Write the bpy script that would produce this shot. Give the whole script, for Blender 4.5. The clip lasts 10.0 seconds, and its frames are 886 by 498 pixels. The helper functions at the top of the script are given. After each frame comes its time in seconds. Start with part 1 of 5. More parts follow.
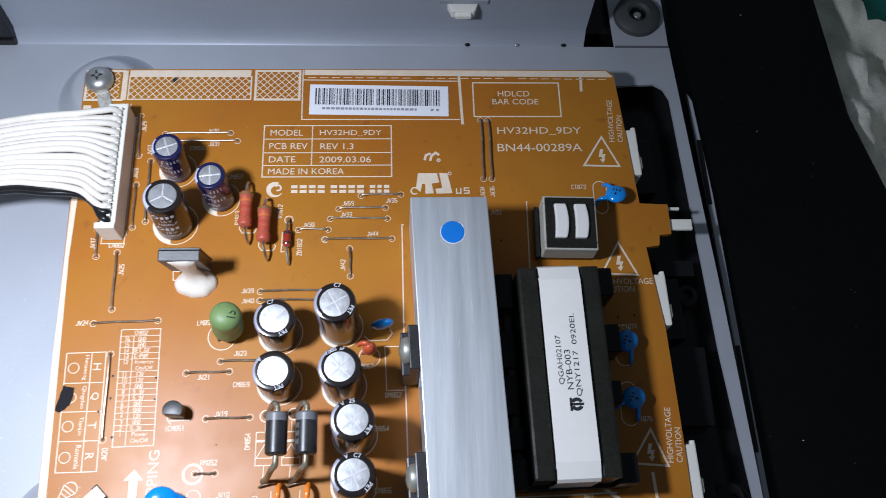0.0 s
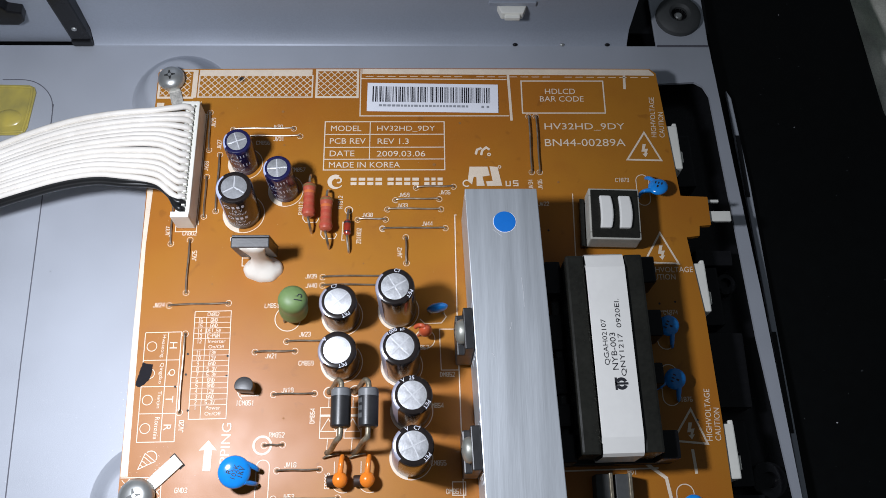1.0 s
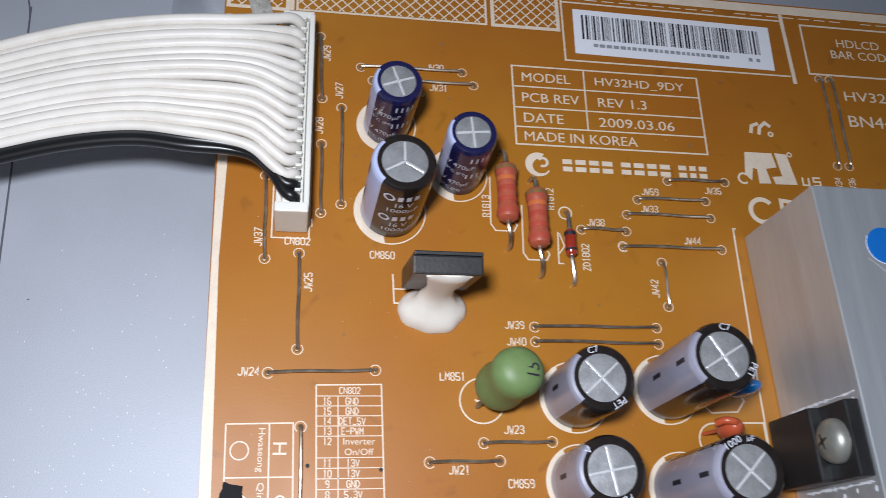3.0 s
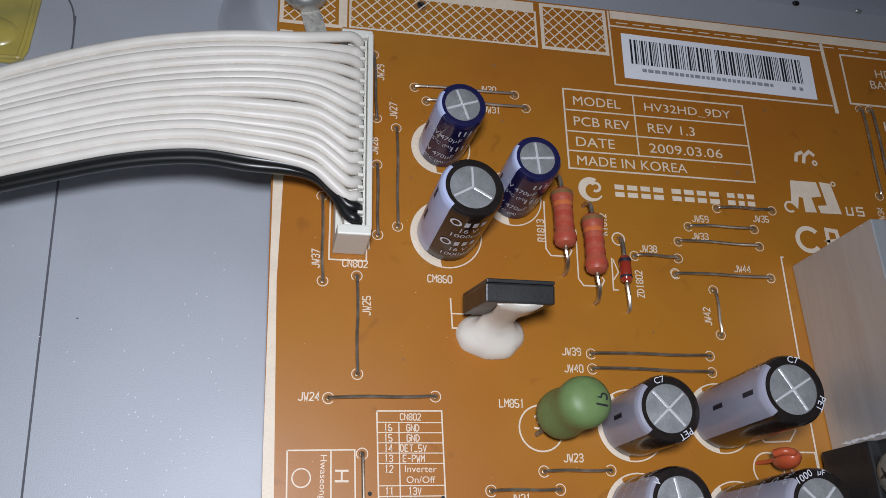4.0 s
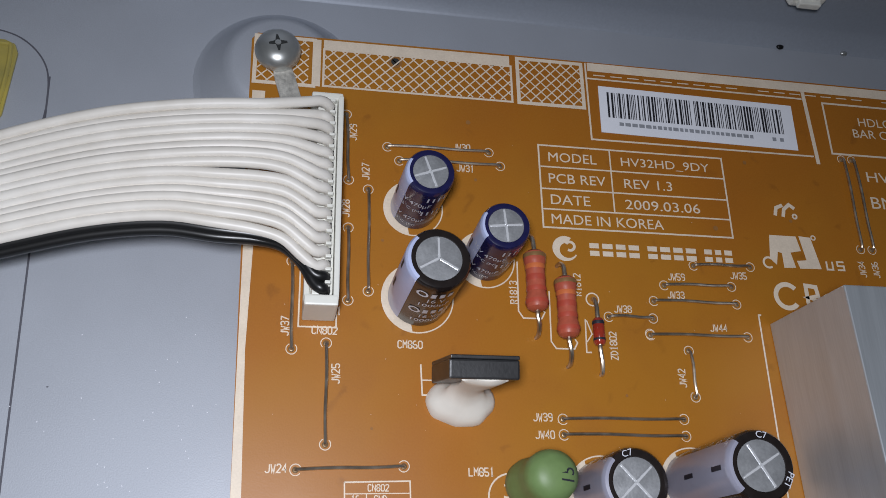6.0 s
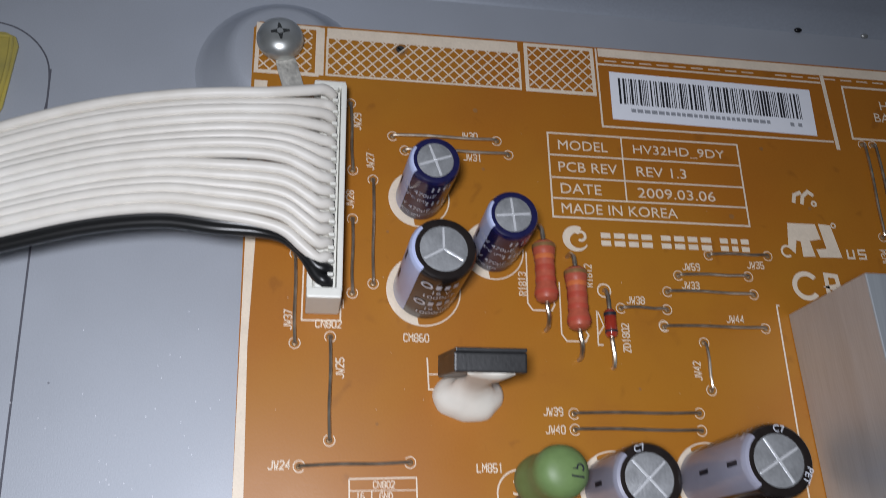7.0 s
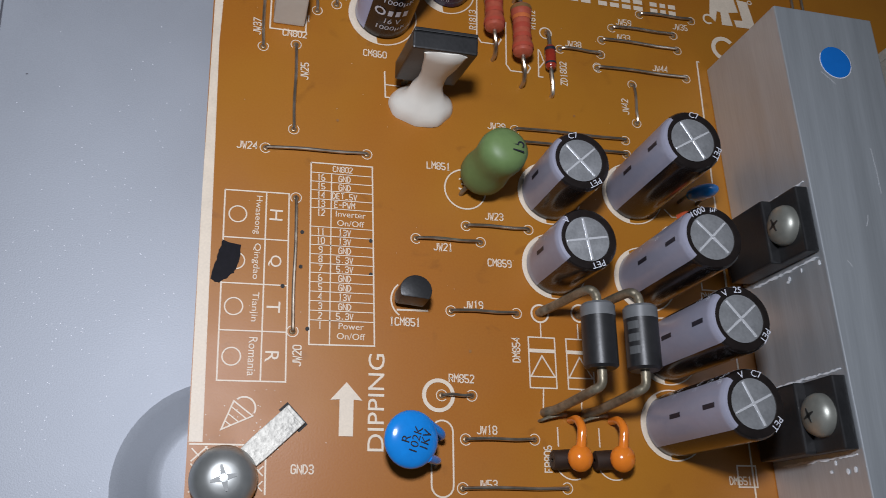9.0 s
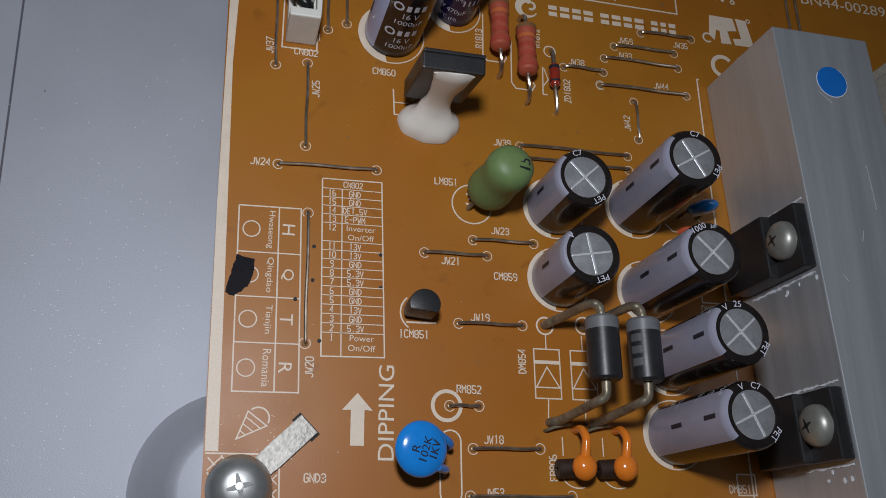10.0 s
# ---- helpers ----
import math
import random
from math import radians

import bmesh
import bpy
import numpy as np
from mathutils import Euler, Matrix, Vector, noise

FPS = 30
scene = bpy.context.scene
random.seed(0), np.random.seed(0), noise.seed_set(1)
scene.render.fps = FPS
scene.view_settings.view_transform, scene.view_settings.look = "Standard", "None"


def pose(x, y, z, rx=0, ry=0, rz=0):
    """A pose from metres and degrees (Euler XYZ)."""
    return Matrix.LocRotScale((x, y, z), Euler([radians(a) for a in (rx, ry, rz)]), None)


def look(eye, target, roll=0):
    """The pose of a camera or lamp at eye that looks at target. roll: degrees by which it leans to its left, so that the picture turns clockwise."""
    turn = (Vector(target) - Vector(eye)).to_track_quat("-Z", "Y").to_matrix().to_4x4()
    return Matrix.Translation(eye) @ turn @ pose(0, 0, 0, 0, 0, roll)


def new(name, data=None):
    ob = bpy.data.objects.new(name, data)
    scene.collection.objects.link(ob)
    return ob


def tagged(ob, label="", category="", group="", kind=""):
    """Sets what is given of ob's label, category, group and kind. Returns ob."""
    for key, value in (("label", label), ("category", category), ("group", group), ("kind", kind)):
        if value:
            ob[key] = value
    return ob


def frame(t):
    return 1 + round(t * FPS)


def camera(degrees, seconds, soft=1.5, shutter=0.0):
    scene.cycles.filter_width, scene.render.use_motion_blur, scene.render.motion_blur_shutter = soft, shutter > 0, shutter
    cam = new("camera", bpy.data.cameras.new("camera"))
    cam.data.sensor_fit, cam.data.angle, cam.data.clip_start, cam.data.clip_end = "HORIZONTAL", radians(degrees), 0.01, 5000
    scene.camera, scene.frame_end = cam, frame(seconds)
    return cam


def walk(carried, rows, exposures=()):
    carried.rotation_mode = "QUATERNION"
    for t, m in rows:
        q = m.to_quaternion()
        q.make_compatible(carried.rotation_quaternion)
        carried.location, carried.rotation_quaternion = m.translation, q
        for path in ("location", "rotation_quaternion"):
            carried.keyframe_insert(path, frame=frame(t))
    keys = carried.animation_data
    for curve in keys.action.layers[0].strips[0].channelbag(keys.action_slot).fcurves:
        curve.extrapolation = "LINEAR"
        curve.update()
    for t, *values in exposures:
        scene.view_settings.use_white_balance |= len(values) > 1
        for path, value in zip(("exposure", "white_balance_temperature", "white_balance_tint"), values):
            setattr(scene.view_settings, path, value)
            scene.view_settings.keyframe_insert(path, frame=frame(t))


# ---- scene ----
cam = camera(53.74, 10.0, soft=0.8, shutter=0.3)
ROWS = [
    (0.0, 0.03581, -0.12503, 0.22280, 21.316, -2.991, -1.707),
    (0.5, 0.02993, -0.12934, 0.23308, 20.436, -1.674, -1.496),
    (1.0, 0.02897, -0.13207, 0.23549, 21.015, -1.264, -0.736),
    (1.5, 0.02204, -0.12658, 0.22444, 20.066, -1.695, -0.890),
    (2.0, -0.00255, -0.10970, 0.19394, 19.888, -3.109, -0.744),
    (2.5, -0.02092, -0.09831, 0.15796, 20.881, -5.721, -1.417),
    (3.0, -0.03718, -0.09002, 0.13355, 21.635, -9.370, -1.474),
    (3.2, -0.04427, -0.08917, 0.13036, 21.766, -10.695, -1.440),
    (4.3, -0.05192, -0.08516, 0.13215, 21.802, -11.823, -1.250),
    (4.5, -0.05015, -0.08481, 0.13339, 22.124, -11.584, -1.259),
    (5.0, -0.04813, -0.08257, 0.13459, 21.744, -11.356, -1.123),
    (5.5, -0.04536, -0.08036, 0.13601, 21.937, -11.066, -1.061),
    (6.8, -0.04546, -0.07034, 0.13330, 21.126, -10.373, -1.343),
    (7.0, -0.04246, -0.07542, 0.13257, 21.429, -9.471, -1.133),
    (7.5, -0.04064, -0.08853, 0.13688, 20.688, -9.217, -1.163),
    (8.0, -0.04372, -0.09926, 0.13393, 20.463, -9.995, -1.500),
    (8.5, -0.04639, -0.10976, 0.13336, 19.899, -10.939, -1.287),
    (9.0, -0.04655, -0.12053, 0.12970, 19.598, -14.596, -0.709),
    (9.5, -0.04837, -0.12007, 0.12979, 19.364, -15.604, -0.971),
    (10.0, -0.04949, -0.12049, 0.13307, 19.971, -14.896, -0.699),
]
EXPO = (
    (0, 0.16, 6050, 10), (0.5, 0.10, 6250, 10), (1, 0.03, 6350, 10), (1.5, 0.06, 6350, 10), (2, 0.12, 6350, 10), (2.5, -0.10, 6350, 10), (3, -0.24, 6350, 10),
    (4.4, -0.68, 6450, 10), (5.5, -0.66, 6450, 10), (7, -0.58, 6450, 10), (8, -0.70, 6400, 10), (8.5, -0.72, 6400, 10), (9, -0.80, 6400, 10), (9.5, -0.66, 6400, 10), (10, -1.24, 6500, 10),
)
walk(cam, [(t, pose(x, y, z, rx, ry, rz)) for t, x, y, z, rx, ry, rz in ROWS], exposures=EXPO)

# ---- light ----
world = bpy.data.worlds.new("room_light")
scene.world = world
world.use_nodes = True
world.node_tree.nodes["Background"].inputs[0].default_value = (0.80, 0.90, 1.0, 1)
world.node_tree.nodes["Background"].inputs[1].default_value = 0.075
torch = bpy.data.lights.new("torch", "SPOT")
torch.energy, torch.shadow_soft_size, torch.color = 1.80, 0.010, (0.94, 0.97, 1.06)
torch.spot_size, torch.spot_blend = radians(180), 1.0
torch_ob = new("torch", torch)
torch_ob.matrix_world = look((-0.056, -0.078, 0.165), (-0.047, -0.140, 0.0))


# ---- materials ----
def rgb(c):
    return (*c, 1)


def mat(name, color, rough=0.5, metal=0.0, vary=0.15, fine=900.0, coarse=60.0, bump=0.0, coat=0.0, tint=None, stretch=(1, 1, 1), spec=0.5):
    """A surface with variation at two scales, in object space (metres)."""
    m = bpy.data.materials.new(name)
    m.use_nodes = True
    n, ln = m.node_tree.nodes, m.node_tree.links
    b = n["Principled BSDF"]
    b.inputs["Roughness"].default_value, b.inputs["Metallic"].default_value = rough, metal
    b.inputs["Coat Weight"].default_value, b.inputs["Coat Roughness"].default_value = coat, 0.15
    b.inputs["Specular IOR Level"].default_value = spec
    tc, mp = n.new("ShaderNodeTexCoord"), n.new("ShaderNodeMapping")
    mp.inputs["Scale"].default_value = stretch
    ln.new(tc.outputs["Object"], mp.inputs["Vector"])
    outs = []
    for sc, det in ((fine, 3), (coarse, 4)):
        t = n.new("ShaderNodeTexNoise")
        t.inputs["Scale"].default_value, t.inputs["Detail"].default_value = sc, det
        ln.new(mp.outputs["Vector"], t.inputs["Vector"])
        outs.append(t.outputs["Fac"])
    add = n.new("ShaderNodeMath")
    add.operation = "MULTIPLY_ADD"
    ln.new(outs[0], add.inputs[0])
    add.inputs[1].default_value = 0.45
    half = n.new("ShaderNodeMath")
    half.operation = "MULTIPLY"
    ln.new(outs[1], half.inputs[0])
    half.inputs[1].default_value = 0.55
    ln.new(half.outputs[0], add.inputs[2])
    ramp = n.new("ShaderNodeValToRGB")
    lo = tint if tint else tuple(c * (1 - vary) for c in color)
    hi = tuple(min(1, c * (1 + vary)) for c in color)
    ramp.color_ramp.elements[0].position, ramp.color_ramp.elements[1].position = 0.32, 0.68
    ramp.color_ramp.elements[0].color, ramp.color_ramp.elements[1].color = rgb(lo), rgb(hi)
    ln.new(add.outputs[0], ramp.inputs[0])
    ln.new(ramp.outputs[0], b.inputs["Base Color"])
    rr = n.new("ShaderNodeMapRange")
    rr.inputs["To Min"].default_value, rr.inputs["To Max"].default_value = max(0.03, rough - 0.1), min(1, rough + 0.1)
    ln.new(outs[1], rr.inputs["Value"])
    ln.new(rr.outputs[0], b.inputs["Roughness"])
    if bump:
        bp = n.new("ShaderNodeBump")
        bp.inputs["Strength"].default_value, bp.inputs["Distance"].default_value = bump, 0.0002
        ln.new(outs[0], bp.inputs["Height"])
        ln.new(bp.outputs[0], b.inputs["Normal"])
    return m


def phenolic():
    """Amber phenolic laminate: ochre and red-brown patches, fine paper grain, small dark flux stains and a soft gloss."""
    m = bpy.data.materials.new("phenolic_board")
    m.use_nodes = True
    n, ln = m.node_tree.nodes, m.node_tree.links
    b = n["Principled BSDF"]
    tc = n.new("ShaderNodeTexCoord")

    def field(scale, detail, lo, hi, distort=0.0):
        t, r = n.new("ShaderNodeTexNoise"), n.new("ShaderNodeMapRange")
        t.inputs["Scale"].default_value, t.inputs["Detail"].default_value, t.inputs["Distortion"].default_value = scale, detail, distort
        r.interpolation_type = "SMOOTHSTEP"
        r.inputs["From Min"].default_value, r.inputs["From Max"].default_value = lo, hi
        ln.new(tc.outputs["Object"], t.inputs["Vector"])
        ln.new(t.outputs["Fac"], r.inputs["Value"])
        return r.outputs[0], t.outputs["Fac"]

    def blend(fac, a, c, kind="MIX", amount=1.0):
        x = n.new("ShaderNodeMix")
        x.data_type, x.blend_type = "RGBA", kind
        if amount < 1.0:
            k = n.new("ShaderNodeMath")
            k.operation = "MULTIPLY"
            k.inputs[1].default_value = amount
            ln.new(fac, k.inputs[0])
            fac = k.outputs[0]
        ln.new(fac, x.inputs[0])
        for sock, v in ((x.inputs[6], a), (x.inputs[7], c)):
            if isinstance(v, tuple):
                sock.default_value = rgb(v)
            else:
                ln.new(v, sock)
        return x.outputs[2]

    patch, _ = field(17, 3, 0.36, 0.62, 0.5)
    cloud, raw = field(75, 4, 0.45, 0.75)
    stain, _ = field(190, 2, 0.64, 0.76, 0.6)
    grain, fine = field(3200, 2, 0.25, 0.75)
    c = blend(patch, (0.372, 0.124, 0.0115), (0.400, 0.160, 0.0145))
    c = blend(cloud, c, (0.330, 0.115, 0.0110), amount=0.45)
    c = blend(stain, c, (0.200, 0.066, 0.0090), amount=0.40)
    c = blend(grain, c, (0.470, 0.205, 0.0260), amount=0.16)
    ln.new(c, b.inputs["Base Color"])
    rr = n.new("ShaderNodeMapRange")
    rr.inputs["To Min"].default_value, rr.inputs["To Max"].default_value = 0.30, 0.50
    ln.new(raw, rr.inputs["Value"])
    ln.new(rr.outputs[0], b.inputs["Roughness"])
    b.inputs["Specular IOR Level"].default_value = 0.36
    bp = n.new("ShaderNodeBump")
    bp.inputs["Strength"].default_value, bp.inputs["Distance"].default_value = 0.05, 0.0002
    ln.new(fine, bp.inputs["Height"])
    ln.new(bp.outputs[0], b.inputs["Normal"])
    return m


BOARD = phenolic()
SILK = mat("silkscreen_ink", (0.77, 0.65, 0.51), 0.5, vary=0.10, fine=2600, coarse=300)
EDGE = mat("board_edge", (0.30, 0.13, 0.03), 0.7)
STEEL = mat("galvanised_sheet", (0.405, 0.428, 0.472), 0.55, metal=0.22, vary=0.08, fine=4200, coarse=40, bump=0.12)
# same metal as the chassis, darkened to put the walls' shade into its colour
WALLSTEEL_SHADED = mat("galvanised_sheet_shaded", (0.335, 0.365, 0.42), 0.5, metal=0.2, vary=0.08, fine=1800, coarse=20, bump=0.05)
# dark grey for painted shade in creases and folds, and for a speck
CREASE_SHADE_SPECK = mat("crease_shade_and_speck", (0.10, 0.10, 0.12), 0.8)
BLACKP = mat("black_plastic", (0.007, 0.007, 0.008), 0.28, vary=0.4, fine=500, coarse=30, bump=0.03, spec=0.3)
BEZELM = mat("bezel_plastic", (0.0016, 0.002, 0.0021), 0.5, vary=0.5, fine=250, coarse=16, spec=0.2)
ALU = mat("brushed_aluminium", (0.60, 0.635, 0.665), 0.46, metal=0.66, vary=0.09, fine=700, coarse=90, bump=0.06, stretch=(5, 0.2, 5))
ALUTOP = mat("can_aluminium", (0.78, 0.79, 0.81), 0.33, metal=0.82, vary=0.15, fine=2600, coarse=420, bump=0.16)
# paler than the can metal: groove glint painted in; also used for scratches
GLINT_AND_SCRATCH = mat("vent_groove", (0.86, 0.87, 0.89), 0.30, metal=0.45, vary=0.05)
SLEEVE = mat("black_sleeve", (0.016, 0.012, 0.011), 0.22, vary=0.3, coat=0.3)
SLEEVEB = mat("navy_sleeve", (0.012, 0.012, 0.060), 0.22, vary=0.3, coat=0.3)
STRIPE = mat("grey_stripe", (0.30, 0.30, 0.375), 0.30, vary=0.06, coat=0.2)
STRIPEB = mat("pale_stripe", (0.45, 0.50, 0.72), 0.30, vary=0.06, coat=0.2)
PRINT = mat("sleeve_print", (0.66, 0.68, 0.75), 0.4)
DARKPRINT = mat("dark_print", (0.02, 0.02, 0.03), 0.5)
# tin-grey wire; the brown tint paints in the board's reflection
WIRE = mat("tinned_wire", (0.54, 0.48, 0.40), 0.30, metal=0.9, vary=0.35, fine=500, coarse=120, bump=0.15, tint=(0.26, 0.20, 0.14))
LEAD = mat("dull_lead", (0.30, 0.265, 0.195), 0.42, metal=0.6, vary=0.35, fine=1100, coarse=260, bump=0.5, tint=(0.13, 0.11, 0.075))
SOLDER = mat("solder", (0.30, 0.22, 0.13), 0.4, metal=0.5)
WHITEW = mat("white_wire_jacket", (0.77, 0.735, 0.675), 0.42, vary=0.05, fine=300, coarse=50, tint=(0.69, 0.645, 0.575))
BLACKW = mat("black_wire_jacket", (0.010, 0.010, 0.010), 0.35)
CONN = mat("connector_nylon", (0.78, 0.77, 0.70), 0.40, vary=0.04)
# near-black colour that paints the shade inside slots and holes
SHADOWIN = mat("cavity_shade", (0.03, 0.03, 0.03), 0.8)
RESIST = mat("resistor_coat", (0.46, 0.098, 0.055), 0.40, vary=0.15, fine=1500, coarse=300, bump=0.10)
BANDR = mat("band_red", (0.44, 0.07, 0.04), 0.4)
BANDG = mat("band_gold", (0.36, 0.20, 0.08), 0.35, metal=0.4)
BANDO = mat("band_orange", (0.62, 0.16, 0.05), 0.4)
GLASSR = mat("red_glass", (0.30, 0.03, 0.015), 0.12, coat=0.6, vary=0.3)
GREEN = mat("green_epoxy", (0.155, 0.24, 0.085), 0.5, vary=0.10, fine=900, coarse=120, bump=0.06)
BLUE = mat("blue_epoxy", (0.012, 0.25, 0.75), 0.18, vary=0.10, coat=0.5)
ORANGE = mat("orange_epoxy", (0.82, 0.22, 0.02), 0.18, vary=0.10, coat=0.5)
REDC = mat("red_epoxy", (0.50, 0.09, 0.035), 0.30, vary=0.10)
BLUEDOT = mat("blue_sticker", (0.006, 0.16, 0.58), 0.45, vary=0.06)
EPOXY = mat("black_epoxy", (0.018, 0.018, 0.019), 0.40, vary=0.25, fine=2200, coarse=200, bump=0.10)
DIODEB = mat("diode_body", (0.020, 0.020, 0.021), 0.38, vary=0.2, fine=1800, coarse=300, bump=0.06)
DIODEG = mat("diode_band", (0.15, 0.155, 0.16), 0.40)
BEAD = mat("ferrite_bead", (0.030, 0.016, 0.010), 0.55, vary=0.3, fine=1500, coarse=300, bump=0.2)
SILICONE = mat("white_silicone", (0.80, 0.76, 0.68), 0.38, vary=0.05, fine=400, coarse=120, bump=0.10)
PASTE = mat("thermal_paste", (0.80, 0.82, 0.84), 0.6, vary=0.1, fine=1500, coarse=400, bump=0.3)
SCREW = mat("screw_steel", (0.46, 0.47, 0.455), 0.34, metal=0.75, vary=0.10, fine=600, coarse=150)
DULLSCREW = mat("dull_screw", (0.36, 0.365, 0.325), 0.42, metal=0.6, vary=0.15, fine=900, coarse=200, bump=0.1)
# darkened steel that paints the shade of the cross recesses
SLOT_SHADE = mat("recess_shade", (0.045, 0.047, 0.045), 0.35, metal=0.4)
TABM = mat("tinned_tab", (0.52, 0.50, 0.45), 0.55, metal=0.45, vary=0.45, fine=1600, coarse=420, bump=0.5)
FERRITE = mat("ferrite_grey", (0.42, 0.41, 0.36), 0.55, vary=0.15, fine=1500, coarse=150, bump=0.1)
FERRITEB = mat("ferrite_black", (0.016, 0.016, 0.013), 0.24, vary=0.3, fine=900, coarse=100, bump=0.1)
TAPE = mat("white_tape", (0.80, 0.79, 0.75), 0.38, vary=0.03, fine=500, coarse=60)
PAPER = mat("label_paper", (0.84, 0.85, 0.90), 0.45, vary=0.02, fine=500, coarse=60)
INK = mat("black_ink", (0.015, 0.015, 0.02), 0.55)
MARKER = mat("marker_ink", (0.006, 0.005, 0.008), 0.62, vary=0.5, fine=1200, coarse=300, spec=0.15)
DIMPRINT = mat("dim_print", (0.085, 0.088, 0.090), 0.45)
GREYINK = mat("grey_ink", (0.30, 0.31, 0.34), 0.55)
RUBBER = mat("grey_rubber", (0.05, 0.053, 0.053), 0.65, vary=0.15, fine=900, coarse=150, bump=0.1)
YELLOW = mat("yellow_film", (0.40, 0.32, 0.065), 0.32, vary=0.3, fine=160, coarse=90, tint=(0.30, 0.26, 0.085), coat=0.4)
CLOTH = mat("cream_cloth", (0.86, 0.82, 0.72), 0.9, vary=0.22, fine=1600, coarse=70, bump=0.8)
TEAL = mat("teal_cloth", (0.010, 0.16, 0.12), 0.85, vary=0.25, fine=1500, coarse=90, bump=0.6)


# ---- building helpers (all in millimetres) ----
MM = 0.001
SEQ = [0]


def part(name, bm, material, parent=None, label="", smooth=False):
    bmesh.ops.transform(bm, matrix=Matrix.Scale(MM, 4), verts=bm.verts)
    me = bpy.data.meshes.new(name)
    bm.to_mesh(me)
    bm.free()
    me.materials.append(material)
    if smooth:
        me.polygons.foreach_set("use_smooth", [True] * len(me.polygons))
        me.set_sharp_from_angle(angle=radians(38))
    ob = new(name, me)
    if parent:
        ob.parent = parent
    if label:
        ob["label"] = label
    return ob


def share(name, me, parent, m):
    ob = new(name, me)
    ob.parent = parent
    ob.matrix_basis = m
    return ob


def at(x, y, z=0, rx=0, ry=0, rz=0):
    return pose(x * MM, y * MM, z * MM, rx, ry, rz)


def thing(name, m, label, category, group="", kind=""):
    ob = new(name)
    ob.empty_display_size = 0.002
    ob.matrix_world = m
    return tagged(ob, label, category, group, kind)


def bev(bm, w, seg=2, only=None):
    es = [e for e in bm.edges if only is None or only(e)]
    bmesh.ops.bevel(bm, geom=es, offset=w, segments=seg, profile=0.6, affect="EDGES", clamp_overlap=True)
    return bm


def box(x0, x1, y0, y1, z0, z1, b=0.0, bm=None, seg=2):
    fresh = bm is None
    bm = bm or bmesh.new()
    r = bmesh.ops.create_cube(bm, size=1)
    for v in r["verts"]:
        v.co = Vector((x0 + (v.co.x + 0.5) * (x1 - x0), y0 + (v.co.y + 0.5) * (y1 - y0), z0 + (v.co.z + 0.5) * (z1 - z0)))
    if b and fresh:
        bev(bm, b, seg)
    return bm


def prism(pts, z0, z1, bm=None, b=0.0):
    fresh = bm is None
    bm = bm or bmesh.new()
    lo = [bm.verts.new((x, y, z0)) for x, y in pts]
    hi = [bm.verts.new((x, y, z1)) for x, y in pts]
    n = len(pts)
    bm.faces.new(hi)
    bm.faces.new(lo[::-1])
    for i in range(n):
        bm.faces.new((lo[i], lo[(i + 1) % n], hi[(i + 1) % n], hi[i]))
    bmesh.ops.recalc_face_normals(bm, faces=bm.faces)
    if b and fresh:
        bev(bm, b)
    return bm


def lathe(profile, seg=32, a0=0.0, a1=360.0, bm=None):
    """Turns a profile of (radius, z) round the z axis."""
    bm = bm or bmesh.new()
    full = abs(a1 - a0) > 359
    k = seg if full else seg + 1
    rings = []
    for r, z in profile:
        if r < 1e-6 and full:
            rings.append([bm.verts.new((0, 0, z))])
        else:
            rings.append([bm.verts.new((r * math.cos(radians(a0 + (a1 - a0) * i / seg)), r * math.sin(radians(a0 + (a1 - a0) * i / seg)), z)) for i in range(k)])
    for p, q in zip(rings, rings[1:]):
        for i in range(seg):
            j = (i + 1) % k
            a, b_, c, d = p[i % len(p)], p[j % len(p)], q[j % len(q)], q[i % len(q)]
            vs = []
            for v in (a, b_, c, d):
                if v not in vs:
                    vs.append(v)
            if len(vs) > 2:
                bm.faces.new(vs)
    bmesh.ops.recalc_face_normals(bm, faces=bm.faces)
    return bm


def glide(pts, n=6):
    """A smooth line through the points."""
    p = [Vector(q) for q in pts]
    p = [2 * p[0] - p[1]] + p + [2 * p[-1] - p[-2]]
    out = []
    for i in range(1, len(p) - 2):
        for k in range(n):
            t = k / n
            a, b_, c, d = p[i - 1], p[i], p[i + 1], p[i + 2]
            out.append(0.5 * (2 * b_ + (c - a) * t + (2 * a - 5 * b_ + 4 * c - d) * t * t + (3 * b_ - a - 3 * c + d) * t ** 3))
    out.append(p[-2])
    return out


def tube(pts, r, seg=8, n=6, bm=None, taper=None):
    bm = bm or bmesh.new()
    line = glide(pts, n) if n else [Vector(q) for q in pts]
    side = None
    rings = []
    for i, p in enumerate(line):
        d = (line[min(i + 1, len(line) - 1)] - line[max(i - 1, 0)]).normalized()
        if side is None:
            side = d.orthogonal().normalized()
        side = (side - d * side.dot(d)).normalized()
        up = d.cross(side)
        rr = r * (taper(i / (len(line) - 1)) if taper else 1)
        rings.append([bm.verts.new(p + rr * (math.cos(2 * math.pi * k / seg) * side + math.sin(2 * math.pi * k / seg) * up)) for k in range(seg)])
    for a, b_ in zip(rings, rings[1:]):
        for k in range(seg):
            bm.faces.new((a[k], a[(k + 1) % seg], b_[(k + 1) % seg], b_[k]))
    bm.faces.new(rings[0][::-1])
    bm.faces.new(rings[-1])
    return bm


def ball(rx, ry, rz, m=None, seg=20, bm=None):
    bm = bm or bmesh.new()
    mm = (m or Matrix.Identity(4)) @ Matrix.Diagonal((rx, ry, rz, 1))
    bmesh.ops.create_uvsphere(bm, u_segments=seg, v_segments=seg // 2, radius=1, matrix=mm)
    return bm


